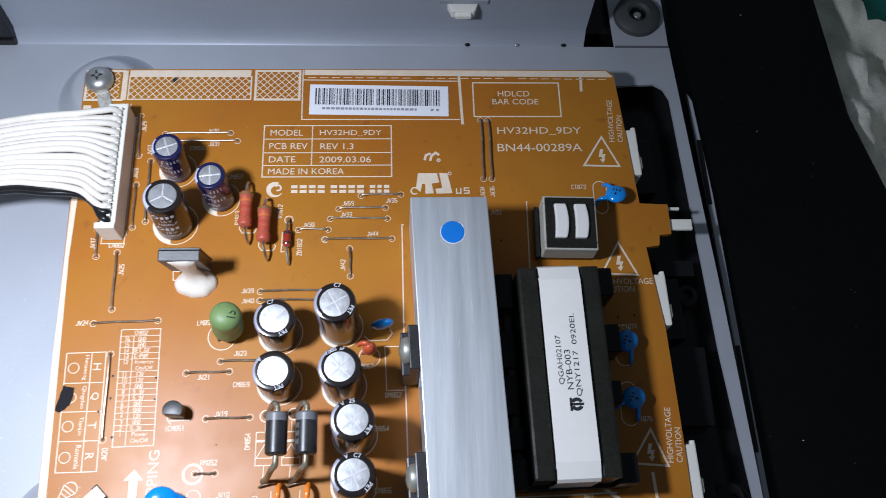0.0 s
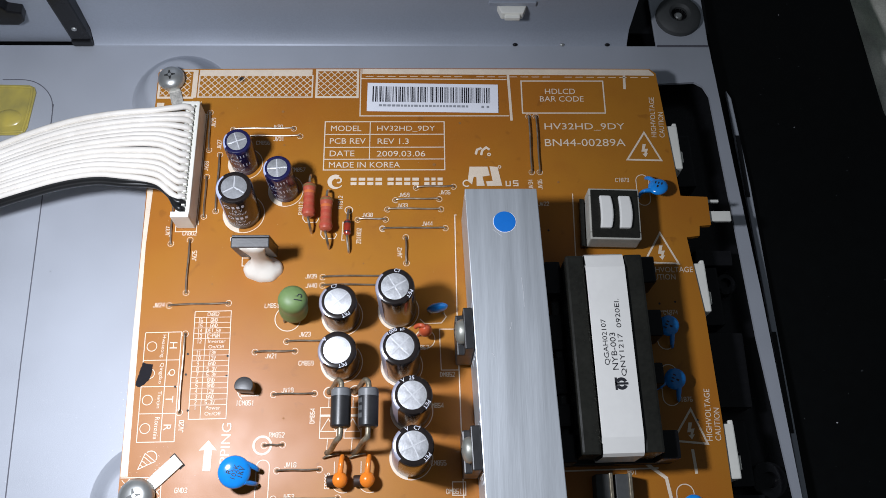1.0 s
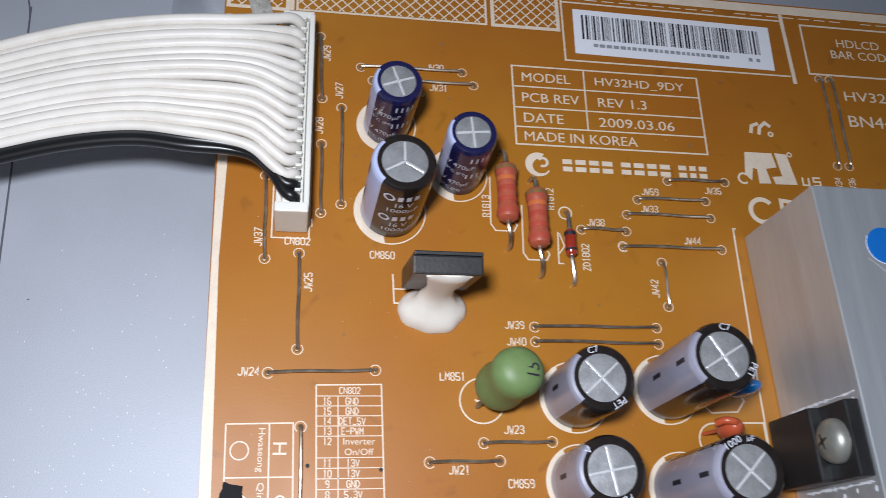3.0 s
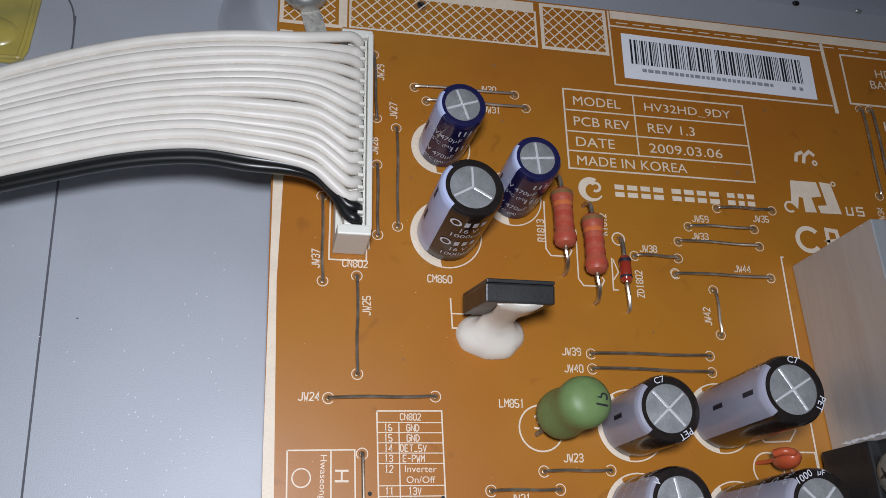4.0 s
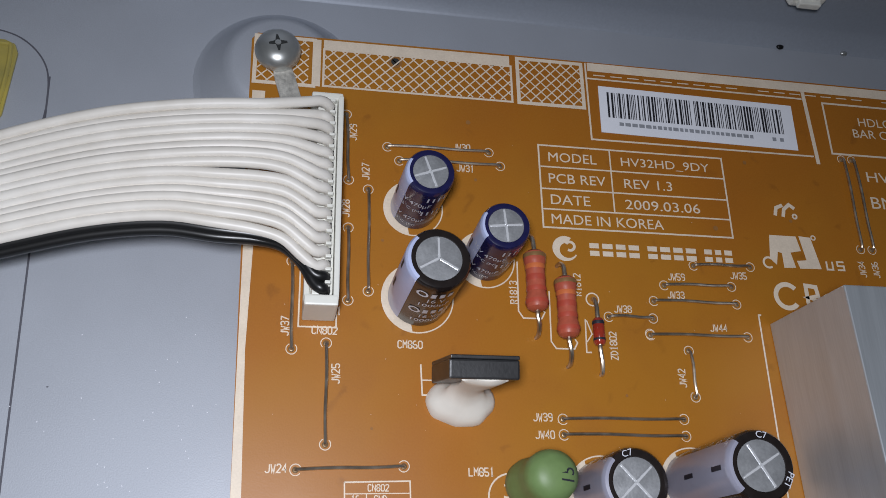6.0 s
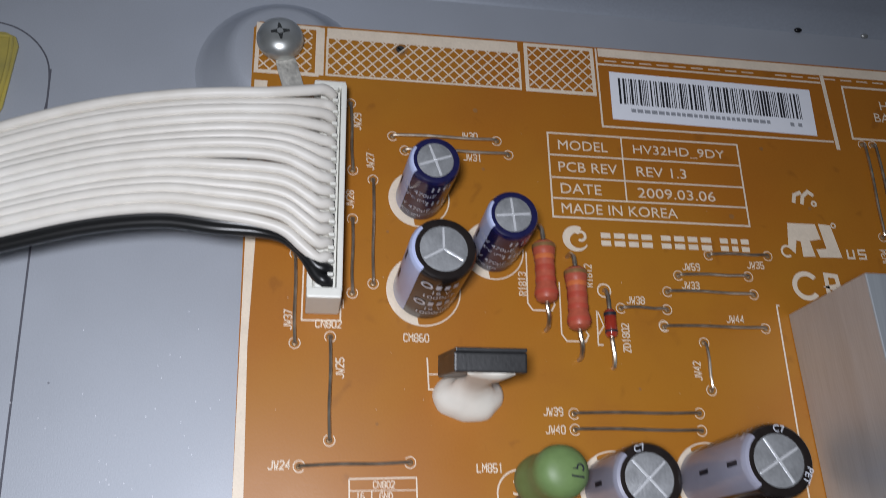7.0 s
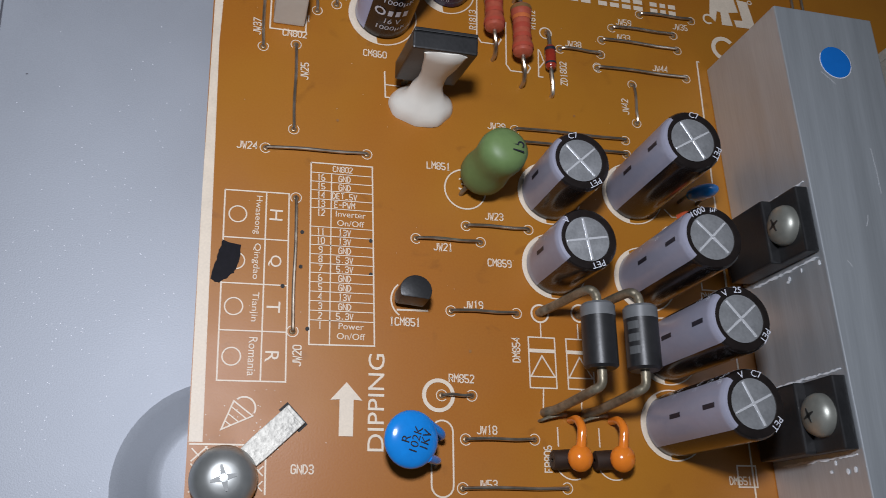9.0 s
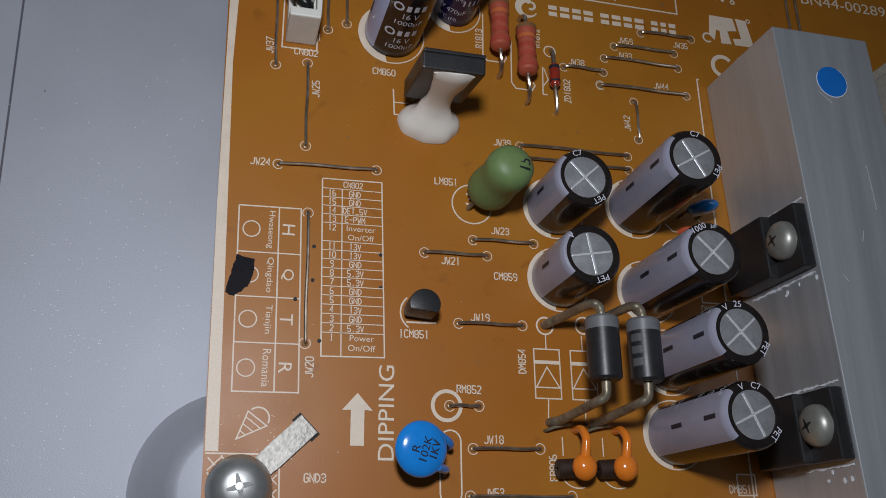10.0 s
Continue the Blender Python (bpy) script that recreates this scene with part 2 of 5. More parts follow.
def flat(pts, z=0.0, bm=None):
    bm = bm or bmesh.new()
    f = bm.faces.new([bm.verts.new((x, y, z)) for x, y in pts])
    f.normal_update()
    if f.normal.z < 0:
        f.normal_flip()
    return bm


def ring(r0, r1, a0=0, a1=360, seg=24, cx=0, cy=0, bm=None):
    bm = bm or bmesh.new()
    k = [(radians(a0 + (a1 - a0) * i / seg)) for i in range(seg + 1)]
    for p, q in zip(k, k[1:]):
        f = bm.faces.new([bm.verts.new((cx + r * math.cos(a), cy + r * math.sin(a), 0)) for r, a in ((r0, p), (r1, p), (r1, q), (r0, q))])
    bmesh.ops.remove_doubles(bm, verts=bm.verts, dist=1e-4)
    return bm


def stroke(pts, w, closed=False, bm=None):
    """A flat line of width w through the points, mitred."""
    bm = bm or bmesh.new()
    p = [Vector((*q, 0)) for q in pts]
    n = len(p)
    rows = []
    for i in range(n):
        d0 = p[i] - p[i - 1] if closed or i else p[1] - p[0]
        d1 = p[(i + 1) % n] - p[i] if closed or i < n - 1 else d0
        n0, n1 = Vector((-d0.y, d0.x, 0)).normalized(), Vector((-d1.y, d1.x, 0)).normalized()
        nn = (n0 + n1).normalized()
        nn = nn / max(0.35, nn.dot(n0)) * w / 2
        rows.append((bm.verts.new(p[i] + nn), bm.verts.new(p[i] - nn)))
    for i in range(n if closed else n - 1):
        a, b_ = rows[i], rows[(i + 1) % n]
        bm.faces.new((a[1], b_[1], b_[0], a[0]))
    return bm


def lift():
    """A fresh height for a printed mark, so that no two lie in one plane."""
    SEQ[0] += 1
    return 0.045 + 0.0021 * (SEQ[0] % 24)


TEXTS = []


def lettering(s, m, w, h, material, parent, name="lettering", wrap=None):
    """Printed text, centred at m, fitted to w by h (w None: as the font has it)."""
    cu = bpy.data.curves.new(name, "FONT")
    cu.body, cu.align_x, cu.align_y, cu.resolution_u = s, "CENTER", "CENTER", 3
    ob = new(name, cu)
    TEXTS.append((ob, m, w, h, material, parent, wrap))


def settle_texts():
    bpy.context.view_layer.update()
    dg = bpy.context.evaluated_depsgraph_get()
    for ob, m, w, h, material, parent, wrap in TEXTS:
        me = bpy.data.meshes.new_from_object(ob.evaluated_get(dg))
        co = np.empty(len(me.vertices) * 3)
        me.vertices.foreach_get("co", co)
        co = co.reshape(-1, 3)
        lo, hi = co.min(0), co.max(0)
        co -= (lo + hi) / 2
        ky = h / max(1e-6, hi[1] - lo[1])
        kx = w / (hi[0] - lo[0]) if w else ky * 1.06
        co *= np.array((kx, ky, 0)) * MM
        if wrap:
            r = wrap * MM
            a = co[:, 0] / r
            co = np.stack((r * np.sin(a), r * (1 - np.cos(a)), co[:, 1]), 1)
        me.vertices.foreach_set("co", co.ravel())
        me.materials.clear()
        me.materials.append(material)
        name = ob.name.split(".")[0]
        bpy.data.objects.remove(ob)
        o = new(name, me)
        o.parent = parent
        o.matrix_basis = m


# ---- chassis and surroundings ----
FLOOR = -10.0


def grid_hole_sheet():
    """The chassis sheet, with the long opening beside the board."""
    bm = bmesh.new()
    left = prism([(-260, -200), (100, -200), (100, 15), (104, 19.5), (104, 34), (-260, 34)], FLOOR - 1, FLOOR, bm)
    prism([(104, 19.5), (118.5, 20.3), (121.2, 18.6), (122.8, 15), (126.8, -66), (130.6, -111), (134, -200), (136.5, -200), (133.0, -111), (130.2, -52), (127.6, -11), (125.2, 30), (125, 34), (104, 34)], FLOOR - 1, FLOOR, bm)
    return bm


chassis = part("chassis_sheet", grid_hole_sheet(), STEEL)
tagged(chassis, "pale grey galvanised sheet metal chassis under the circuit board", "chassis", kind="structure")
# crease lines, their shade painted as dark strokes on flat sheet, and rounded pressings
part("crease", stroke([(-87.6, 12), (-86.2, -21), (-84.5, -72), (-82.6, -112), (-80, -200)], 0.35, bm=None), CREASE_SHADE_SPECK, chassis).location.z = (FLOOR + 0.03) * MM
cr = bmesh.new()
stroke([(p.x, p.y) for p in glide([(-105, 21.0, 0), (-97, 20.8, 0), (-92, 18.5, 0), (-88.5, 14, 0), (-87.4, 8, 0), (-87.6, 2, 0), (-88.4, -8, 0)], 8)], 0.3, bm=cr)
part("crease", cr, CREASE_SHADE_SPECK, chassis).location.z = (FLOOR + 0.04) * MM
for x, y in ((-47.0, 14.2), (-44.5, -110)):
    boss = part("standoff_boss", lathe([(16.5, FLOOR - 0.3), (15.6, FLOOR + 0.15), (14.2, FLOOR + 1.2), (10.5, -3.4), (9.2, -2.0), (8.2, -1.68), (0, -1.68)], 48), STEEL, chassis, smooth=True)
    boss.location = (x * MM, y * MM, 0)
for x, y in ((-80.3, -44.4),):
    sp = part("speck", flat([(0.22, 0), (0.1, 0.15), (-0.2, 0.1), (-0.1, -0.1)]), CREASE_SHADE_SPECK, chassis)
    sp.location = (x * MM, y * MM, (FLOOR + 0.05) * MM)

dust_m = bpy.data.meshes.new("speck")
dust_m.from_pydata([(0.00012, 0, 0), (0, 0.00009, 0), (-0.00013, 0.00002, 0), (0, -0.00008, 0)], [], [(0, 1, 2, 3)])
dust_m.materials.append(PAPER)
dr = random.Random(21)
for i in range(230):
    x, y = dr.gauss(-67, 10), dr.gauss(-84, 24)
    if x < -53 and y < -30 and math.hypot(x + 44.5, y + 110) > 17:
        share("speck", dust_m, chassis, at(x, y, FLOOR + 0.06, 0, 0, dr.uniform(0, 180)))


def back_wall():
    bm = bmesh.new()
    prof = [(34.0, FLOOR - 1), (34.0, FLOOR), (34.6, FLOOR + 0.3), (36.6, -6.2), (37.2, -5.0), (38.6, 14), (41, 45), (43, 45), (40.4, 14), (39, -5), (37, -10)]
    a = [bm.verts.new((-77.5, y, z)) for y, z in prof]
    b_ = [bm.verts.new((97.5, y, z)) for y, z in prof]
    for i in range(len(prof)):
        j = (i + 1) % len(prof)
        bm.faces.new((a[i], b_[i], b_[j], a[j]))
    bm.faces.new(a)
    bm.faces.new(b_[::-1])
    bmesh.ops.recalc_face_normals(bm, faces=bm.faces)
    return bm


wall = tagged(part("wall_back", back_wall(), WALLSTEEL_SHADED, smooth=True), "grey sheet metal flange rising behind the board", "metal wall", kind="structure")
for x in (60.4, 76, 91):
    part("rivet", ball(0.9, 0.6, 0.5, Matrix.Translation((x, 34.4, FLOOR + 0.3)), 12), SCREW if x == 76 else BLACKP, wall, smooth=True)
wall_left = tagged(part("wall_left", prism([(-260, 36), (-84, 36), (-84, 39), (-260, 39)], FLOOR - 1, 24, b=0.4), WALLSTEEL_SHADED), "grey sheet metal flange beside a black bracket", "metal wall", kind="structure")
br = thing("black_bracket", at(-80.8, 36, FLOOR), "black plastic bracket between the metal flanges", "bracket")
part("post", box(-3.2, 3.2, -2.0, 3, 0, 36, 0.8), BLACKP, br)
part("foot", prism([(-3.2, -2.6), (3.2, -2.6), (3.2, 2), (-3.2, 2)], 0, 3, b=0.5), BLACKP, br)
part("screw_hole", lathe([(0, 0.3), (0.7, 0.3), (0.9, 0)], 14), SCREW, br).matrix_basis = at(0, -2.05, 9, 90)
hk = thing("black_hook", at(-100, 35.5, FLOOR), "black plastic hook clipped to the metal flange", "hook")
part("hook_body", prism([(-6, 0), (4, 0), (6.5, 2), (7, 6), (3, 7), (1, 12), (-6, 13)], -2, 2, b=0.5), BLACKP, hk).matrix_basis = at(0, -1, 13, 90)
clip_t = thing("cable_clip", at(58, 37.9, 5), "white nylon cable clip on the metal flange", "clip")
part("clip_body", prism([(-5.2, 1.5), (-3.4, -3), (3.4, -3), (5.2, 1.5)], -1.6, 1.6, b=0.4), CONN, clip_t)
part("clip_base", box(-7.5, 7.5, -0.5, 1, -0.9, 0.9, 0.3), WALLSTEEL_SHADED, clip_t).location.z = 2.6 * MM
part("clip_arm", box(-2.4, 2.4, -4.2, -2.6, -0.7, 0.9, 0.3), CONN, clip_t)

# grommet tab at the corner
tab_c = tagged(part("corner_tab", prism([(107.5, 34), (125, 34), (124.6, 56), (121, 60), (110, 60), (106.6, 56)], FLOOR - 1.2, FLOOR - 0.2, b=0.2), STEEL), "pale grey metal corner tab carrying a rubber grommet", "metal tab", kind="structure")
# dark strip painting the shade line where the tab bends
part("fold_shade_line", box(107.6, 124.9, 33.7, 34.5, -0.2, 0.12, 0.05), CREASE_SHADE_SPECK, tab_c).location.z = FLOOR * MM
gr = thing("grommet", at(115.9, 45.6, FLOOR - 0.2), "round grey rubber grommet with a screw in its hole", "grommet")
part("rubber_ring", lathe([(2.7, 0.4), (2.7, 2.2), (3.6, 2.9), (6.2, 2.6), (7.4, 1.6), (7.6, 0)], 40), RUBBER, gr, smooth=True)
part("sleeve", lathe([(0, 0.3), (2.7, 0.3), (2.7, 1.2)], 24), BLACKP, gr)
part("screw_head", lathe([(0, 1.6), (1.0, 1.4), (1.5, 0.8), (1.6, 0.2)], 20), SCREW, gr, "bright screw head", smooth=True)

# side rail, opening floor, bezel, cloth
rail = tagged(part("side_rail", prism([(130.4, 20), (131.8, 17), (133.8, -15), (136.6, -111), (139.4, -200), (137.6, -200), (135.0, -111), (131.8, -15)], -16, -14.5, b=0.3), STEEL), "narrow grey metal rail along the black bezel", "rail", kind="structure")
for y, l in ((-8, 22), (-78, 30)):
    part("rail_slot", prism([(-0.7, -l / 2), (0.7, -l / 2), (0.9, l / 2), (-0.5, l / 2)], 0, 0.1), BLACKP, rail).matrix_basis = at(132.3 - 0.031 * (y + 15), y, -14.48, 0, 0, 1.8)
tray = tagged(part("tray_floor", box(96, 141, -200, 33, -20, -18.5), BLACKP), "black plastic tray below the opening in the chassis", "tray", kind="structure")
for x, y, r in ((121, -48, 3.4), (126, -106, 5.0)):
    part("screw_boss", lathe([(r, 0), (r, 5), (r * 0.8, 5.6), (r * 0.45, 5.6), (r * 0.4, 4.0), (0, 4.0)], 28), BLACKP, tray, smooth=True).location = (x * MM, y * MM, -18.5 * MM)
for y0, y1 in ((-38, -43), (-64, -86), (-110, -116)):
    part("rib", box(112, 123.5, y1, y0, -18.5, -11.5, 0.6), BLACKP, tray)
bez = tagged(part("bezel", prism([(125.5, 140), (127.5, 20), (141, -200), (206, -200), (190.5, -13.5), (183.6, 13.3), (180.4, 58.6), (176, 140)], -34, -16.6, b=1.2), BEZELM), "glossy black plastic screen bezel with dust specks", "bezel", kind="structure")
rnd = random.Random(5)
for i in range(46):
    y = rnd.uniform(-110, 60)
    x = rnd.uniform(140, 178)
    s = rnd.choice((0.12, 0.15, 0.2, 0.3))
    part("dust", flat([(s, 0), (0, s * 0.6), (-s, 0.1 * s), (0, -s * 0.5)]), PAPER if i % 4 == 0 else RUBBER, bez).location = (x * MM, y * MM, -16.55 * MM)
back_black = tagged(part("panel_back", box(-300, 127, 41.5, 260, -34, -13.5), BLACKP), "black plastic rear frame beyond the metal flange", "frame", kind="structure")
under = tagged(part("panel_under", box(-300, 141, -260, 41, -34, -21), BLACKP), "dark underside of the screen panel", "panel", kind="structure")


def cloth_sheet(x0, x1, y0, y1, nx, ny, z, amp, seed):
    bm = bmesh.new()
    vs = [[None] * (ny + 1) for _ in range(nx + 1)]
    for i in range(nx + 1):
        for j in range(ny + 1):
            x, y = x0 + (x1 - x0) * i / nx, y0 + (y1 - y0) * j / ny
            q = Vector((x * 0.03, y * 0.03, seed))
            zz = z + amp * noise.noise(q) + 0.5 * amp * noise.noise(q * 2.7) + 0.2 * amp * noise.noise(q * 7)
            vs[i][j] = bm.verts.new((x, y, zz))
    for i in range(nx):
        for j in range(ny):
            bm.faces.new((vs[i][j], vs[i + 1][j], vs[i + 1][j + 1], vs[i][j + 1]))
    return bm


ground = tagged(part("ground", cloth_sheet(-700, 700, -700, 700, 60, 60, -42, 3, 1.0), CLOTH, smooth=True), "wrinkled cream cloth spread under the dismantled screen", "cloth", kind="structure")
sheet = tagged(part("bed_cloth", cloth_sheet(176, 330, -120, 220, 90, 190, -26, 11, 3.0), CLOTH, smooth=True), "rumpled cream cloth beside the black bezel", "cloth")
teal = tagged(part("teal_cloth", cloth_sheet(192, 320, 44, 190, 40, 40, -14, 9, 8.0), TEAL, smooth=True), "folded teal cloth lying on the cream cloth", "cloth")
tape = thing("yellow_pad", at(-101.5, 9.6, FLOOR), "translucent yellow adhesive film stuck to the chassis", "adhesive film")
part("film", prism([(-9, -9), (4.6, -8.9), (6.6, -8.0), (7.3, -6.2), (8.1, 6.4), (7.4, 8.2), (5.6, 9.0), (-9, 9.4)], 0.02, 0.7, b=0.25), YELLOW, tape)
part("raised_edge", tube([(-9, 8.4, 0.7), (4.6, 8.1, 0.8), (6.9, 6.2, 0.8), (6.2, -6.4, 0.8), (4.4, -7.9, 0.8), (-9, -8.0, 0.7)], 0.45, 8, 5), YELLOW, tape, smooth=True)
part("bubble", ball(4.5, 3.4, 0.9, Matrix.Translation((1, -3, 0.4)), 16), YELLOW, tape, smooth=True)

# ---- circuit board ----
board = thing("circuit_board", at(0, 0, 0), "amber phenolic circuit board with cream silkscreen printing, on metal standoffs", "circuit board")
OUT = [(-52.2, 17.2), (-51.2, 18.6), (-10, 18.9), (60, 19.0), (101, 18.9), (103, 17.2), (104.5, -2), (106.2, -25), (114.2, -25.4), (114.2, -34.4), (110.8, -34.7), (110.4, -37.8), (106.6, -38.3), (107.4, -46), (109.2, -62), (110.2, -91), (111.2, -150), (-48.8, -150), (-49.6, -108), (-50.6, -66), (-51.6, -22)]
slab = part("laminate", prism(OUT, -1.6, 0, b=0), BOARD, board)


def mark(bm, name="printed_mark", material=None):
    o = part(name, bm, material or SILK, board)
    o.location.z = lift() * MM
    return o


# single-stroke plotter letters on a grid of four by six: points as digit pairs, strokes parted by spaces
GLYPHS = {
    "0": "010516364541301001", "1": "152620 1030", "2": "05163645440040", "3": "05163645443313 334241301001", "4": "30360242",
    "5": "460603334241301001", "6": "3616050110304142331302", "7": "064610", "8": "1304051636454433 133342413010010213",
    "9": "1030414536160504133344", "A": "0004264440 0242", "B": "00063645443303 3342413000", "C": "4536160501103041", "D": "00062644422000",
    "E": "46060040 0333", "F": "460600 0333", "G": "45361605011030414323", "H": "0006 4046 0343", "I": "2026 1030 1636", "J": "4641301001",
    "K": "0006 460340", "L": "060040", "M": "0006234640", "N": "00064046", "O": "010516364541301001", "P": "00063645443303", "R": "00063645443303 2340",
    "S": "453616050413334241301001", "T": "0646 2620", "U": "060110304146", "V": "062046", "W": "0610233046", "Z": "06460040", "_": "0040", "-": "0343", ".": "2021",
}


def plotted(s, x, y, h, rot, w, wd=None):
    """A label in plotter letters, centred at x, y."""
    bm = bmesh.new()
    gy = h / 6
    adv = (w / len(s)) if w else 0.70 * h
    gx = adv * 0.72 / 4
    for i, ch_ in enumerate(s):
        ox = (i - len(s) / 2) * adv + adv * 0.14
        for run in GLYPHS[ch_].split():
            pts = [(ox + int(run[k]) * gx, int(run[k + 1]) * gy - h / 2) for k in range(0, len(run), 2)]
            stroke(pts, wd or 0.155 * h, bm=bm)
    o = part("lettering", bm, SILK, board)
    o.matrix_basis = at(x, y, lift(), 0, 0, rot)


def silk(s, x, y, h=1.2, rot=0, w=None):
    if h < 1.22 and all(c in GLYPHS for c in s):
        plotted(s, x, y, h, rot, w)
    else:
        lettering(s, at(x, y, lift(), 0, 0, rot), w, h, SILK, board)


def rect(x0, y0, x1, y1, w=0.3):
    mark(stroke([(x0, y0), (x1, y0), (x1, y1), (x0, y1)], w, True))


def line(*pts, w=0.3):
    mark(stroke(pts, w))


# white bands along the edges
mark(flat([(-51.5, 6.6), (-49.3, 6.6), (-49.9, -40), (-47.6, -104.8), (-49.5, -104.8), (-50.6, -66), (-51.3, -22)]), "printed_band")
mark(flat([(-39.4, 18.3), (-4.6, 18.5), (-4.6, 16.5), (-39.4, 16.4)]), "printed_band")
mark(flat([(10.9, 18.7), (100.8, 18.6), (102.4, 16.9), (102.4, 16.4), (10.9, 16.9)]), "printed_band")
for i in range(26):
    if i not in (9, 17):
        x = 12 + i * 3.45
        mark(stroke([(x, 16.1 - 0.004 * x), (x + 2.4, 16.1 - 0.004 * x)], 0.22))


def hatch(x0, x1, y0, y1, step, w=0.24):
    """Crossed diagonal lines clipped to a rectangle."""
    hh = y1 - y0
    for sgn in (1, -1):
        k = x0 - hh
        while k < x1:
            a, b_ = max(k, x0), min(k + hh, x1)
            if b_ - a > 0.2:
                ya, yb = (y0 + a - k, y0 + b_ - k) if sgn > 0 else (y1 - a + k, y1 - b_ + k)
                mark(stroke([(a, ya), (b_, yb)], w), "hatch_line")
            k += step


hatch(-39.2, -4.6, 8.9, 16.2, 2.1)
hatch(-2.7, 9.3, 9.0, 17.8, 2.1)
hatch(-51.0, -42.0, 8.7, 17.6, 2.1)
hatch(-49.0, -39.0, -112.0, -105.4, 2.1, 0.2)
for x0, y0, x1, y1, w in ((-39.3, 8.6, -4.4, 16.3, 0.4), (-3.1, 8.6, 9.6, 18.2, 0.7), (-51.4, 8.4, -41.0, 18.0, 0.7)):
    rect(x0, y0, x1, y1, w)
line((-40.3, 8.4), (-40.3, 18.2), w=0.9)
line((10.5, 18.6), (10.5, 2.0), (56.2, 2.0), w=0.35)
line((10.6, 15.2), (55.9, 14.9), w=0.35)
line((56.4, 16.6), (56.9, 0.4), w=0.8)
line((92.9, 16.4), (92.7, 11.5), w=0.8)
line((101.2, -99.2), (101.6, -105.6), w=0.8)
line((-49.4, -105.1), (-38.8, -105.1), (-38.6, -112), w=0.25)
# model plate
rect(0, 0, 36.2, -16.3, 0.32)
for y in (-4.35, -8.75, -12.75):
    line((0.2, y), (36.2, y + 0.05), w=0.28)
line((13.7, 0), (13.6, -12.8), w=0.28)
silk("MODEL", 6.4, -2.3, 1.9, 0, 9.2)
silk("HV32HD_9DY", 24.6, -2.4, 2.0, 0, 17.6)
silk("PCB REV", 7.0, -6.6, 1.9, 0, 10.8)
silk("REV 1.3", 20.7, -6.7, 1.9, 0, 9.4)
silk("DATE", 5.4, -10.8, 1.9, 0, 7.4)
silk("2009.03.06", 23.1, -10.9, 1.9, 0, 14.6)
silk("MADE IN KOREA", 12.2, -14.6, 1.9, 0, 21.2)
# maker's emblem and name, as plain shapes
sw = [(3.7 + 2.35 * math.cos(radians(a)), -20.2 + 2.35 * math.sin(radians(a))) for a in range(60, 331, 10)]
sw += [(4.2 + 1.55 * math.cos(radians(a)), -20.5 + 1.45 * math.sin(radians(a))) for a in range(330, 89, -12)]
mark(flat(sw), "emblem")
mark(ring(0.55, 1.05, -120, 150, 16, 4.6, -19.7), "emblem")
x = 8.2
for wd in (1.75, 1.95, 1.8, 1.95, 0, 1.8, 1.9, 1.8, 1.95, 0, 1.5, 1.2, 1.5):
    if wd:
        mark(flat([(x, -18.9), (x + wd, -18.9), (x + wd, -19.85), (x, -19.85)]), "name_bar")
        mark(flat([(x, -20.35), (x + wd, -20.35), (x + wd, -21.3), (x, -21.3)]), "name_bar")
    x += (wd + 0.62) if wd else 1.0
mark(flat([(43.6, -15.3), (49.0, -15.3), (49.6, -18.2), (47.4, -18.6), (48.0, -21.6), (45.6, -21.7), (45.6, -18.8), (44.8, -18.6), (44.2, -21.2), (43.0, -20.0)]), "emblem")
mark(flat([(49.6, -15.2), (52.0, -15.4), (53.2, -21.6), (48.8, -21.7), (48.4, -20.2), (50.4, -20.0)]), "emblem")
mark(ring(0.8, 1.2, 50, 310, 14, 42.6, -20.8), "emblem")
mark(stroke([(54.4, -20.0), (54.4, -21.6), (55.6, -21.6), (55.6, -20.0)], 0.36), "emblem")
mark(stroke([(58.0, -20.0), (56.6, -20.0), (56.6, -20.8), (57.9, -20.8), (57.9, -21.6), (56.5, -21.6)], 0.34), "emblem")
mark(ring(0.3, 0.55, 0, 360, 12, 52.6, -15.4), "emblem")
mark(ring(1.8, 2.7, 40, 320, 20, 45.2, -27.2), "emblem")
mark(stroke([(49.2, -29.6), (49.2, -25.0), (51.2, -25.2), (51.4, -27.0), (49.4, -27.3), (51.8, -27.9), (51.6, -29.4), (49.4, -29.6)], 0.8), "emblem")
mark(stroke([(45.6, -11.2), (46.0, -9.6), (47.4, -9.0)], 0.7), "emblem")
mark(stroke([(47.2, -11.4), (47.6, -9.8), (48.8, -8.8), (49.8, -9.6)], 0.7), "emblem")
mark(ring(0.25, 0.6, 0, 360, 12, 49.6, -11.2), "emblem")
# bar code box and numbers
rect(60.4, 14.4, 86.0, 3.0, 0.4)
silk("HDLCD", 72.4, 10.7, 1.9, 0, 9.4)
silk("BAR CODE", 72.8, 8.0, 1.9, 0, 13.6)
silk("HV32HD_9DY", 79.2, -1.8, 2.5, 0, 24.6)
silk("BN44-00289A", 79.0, -7.2, 2.5, 0, 24.6)


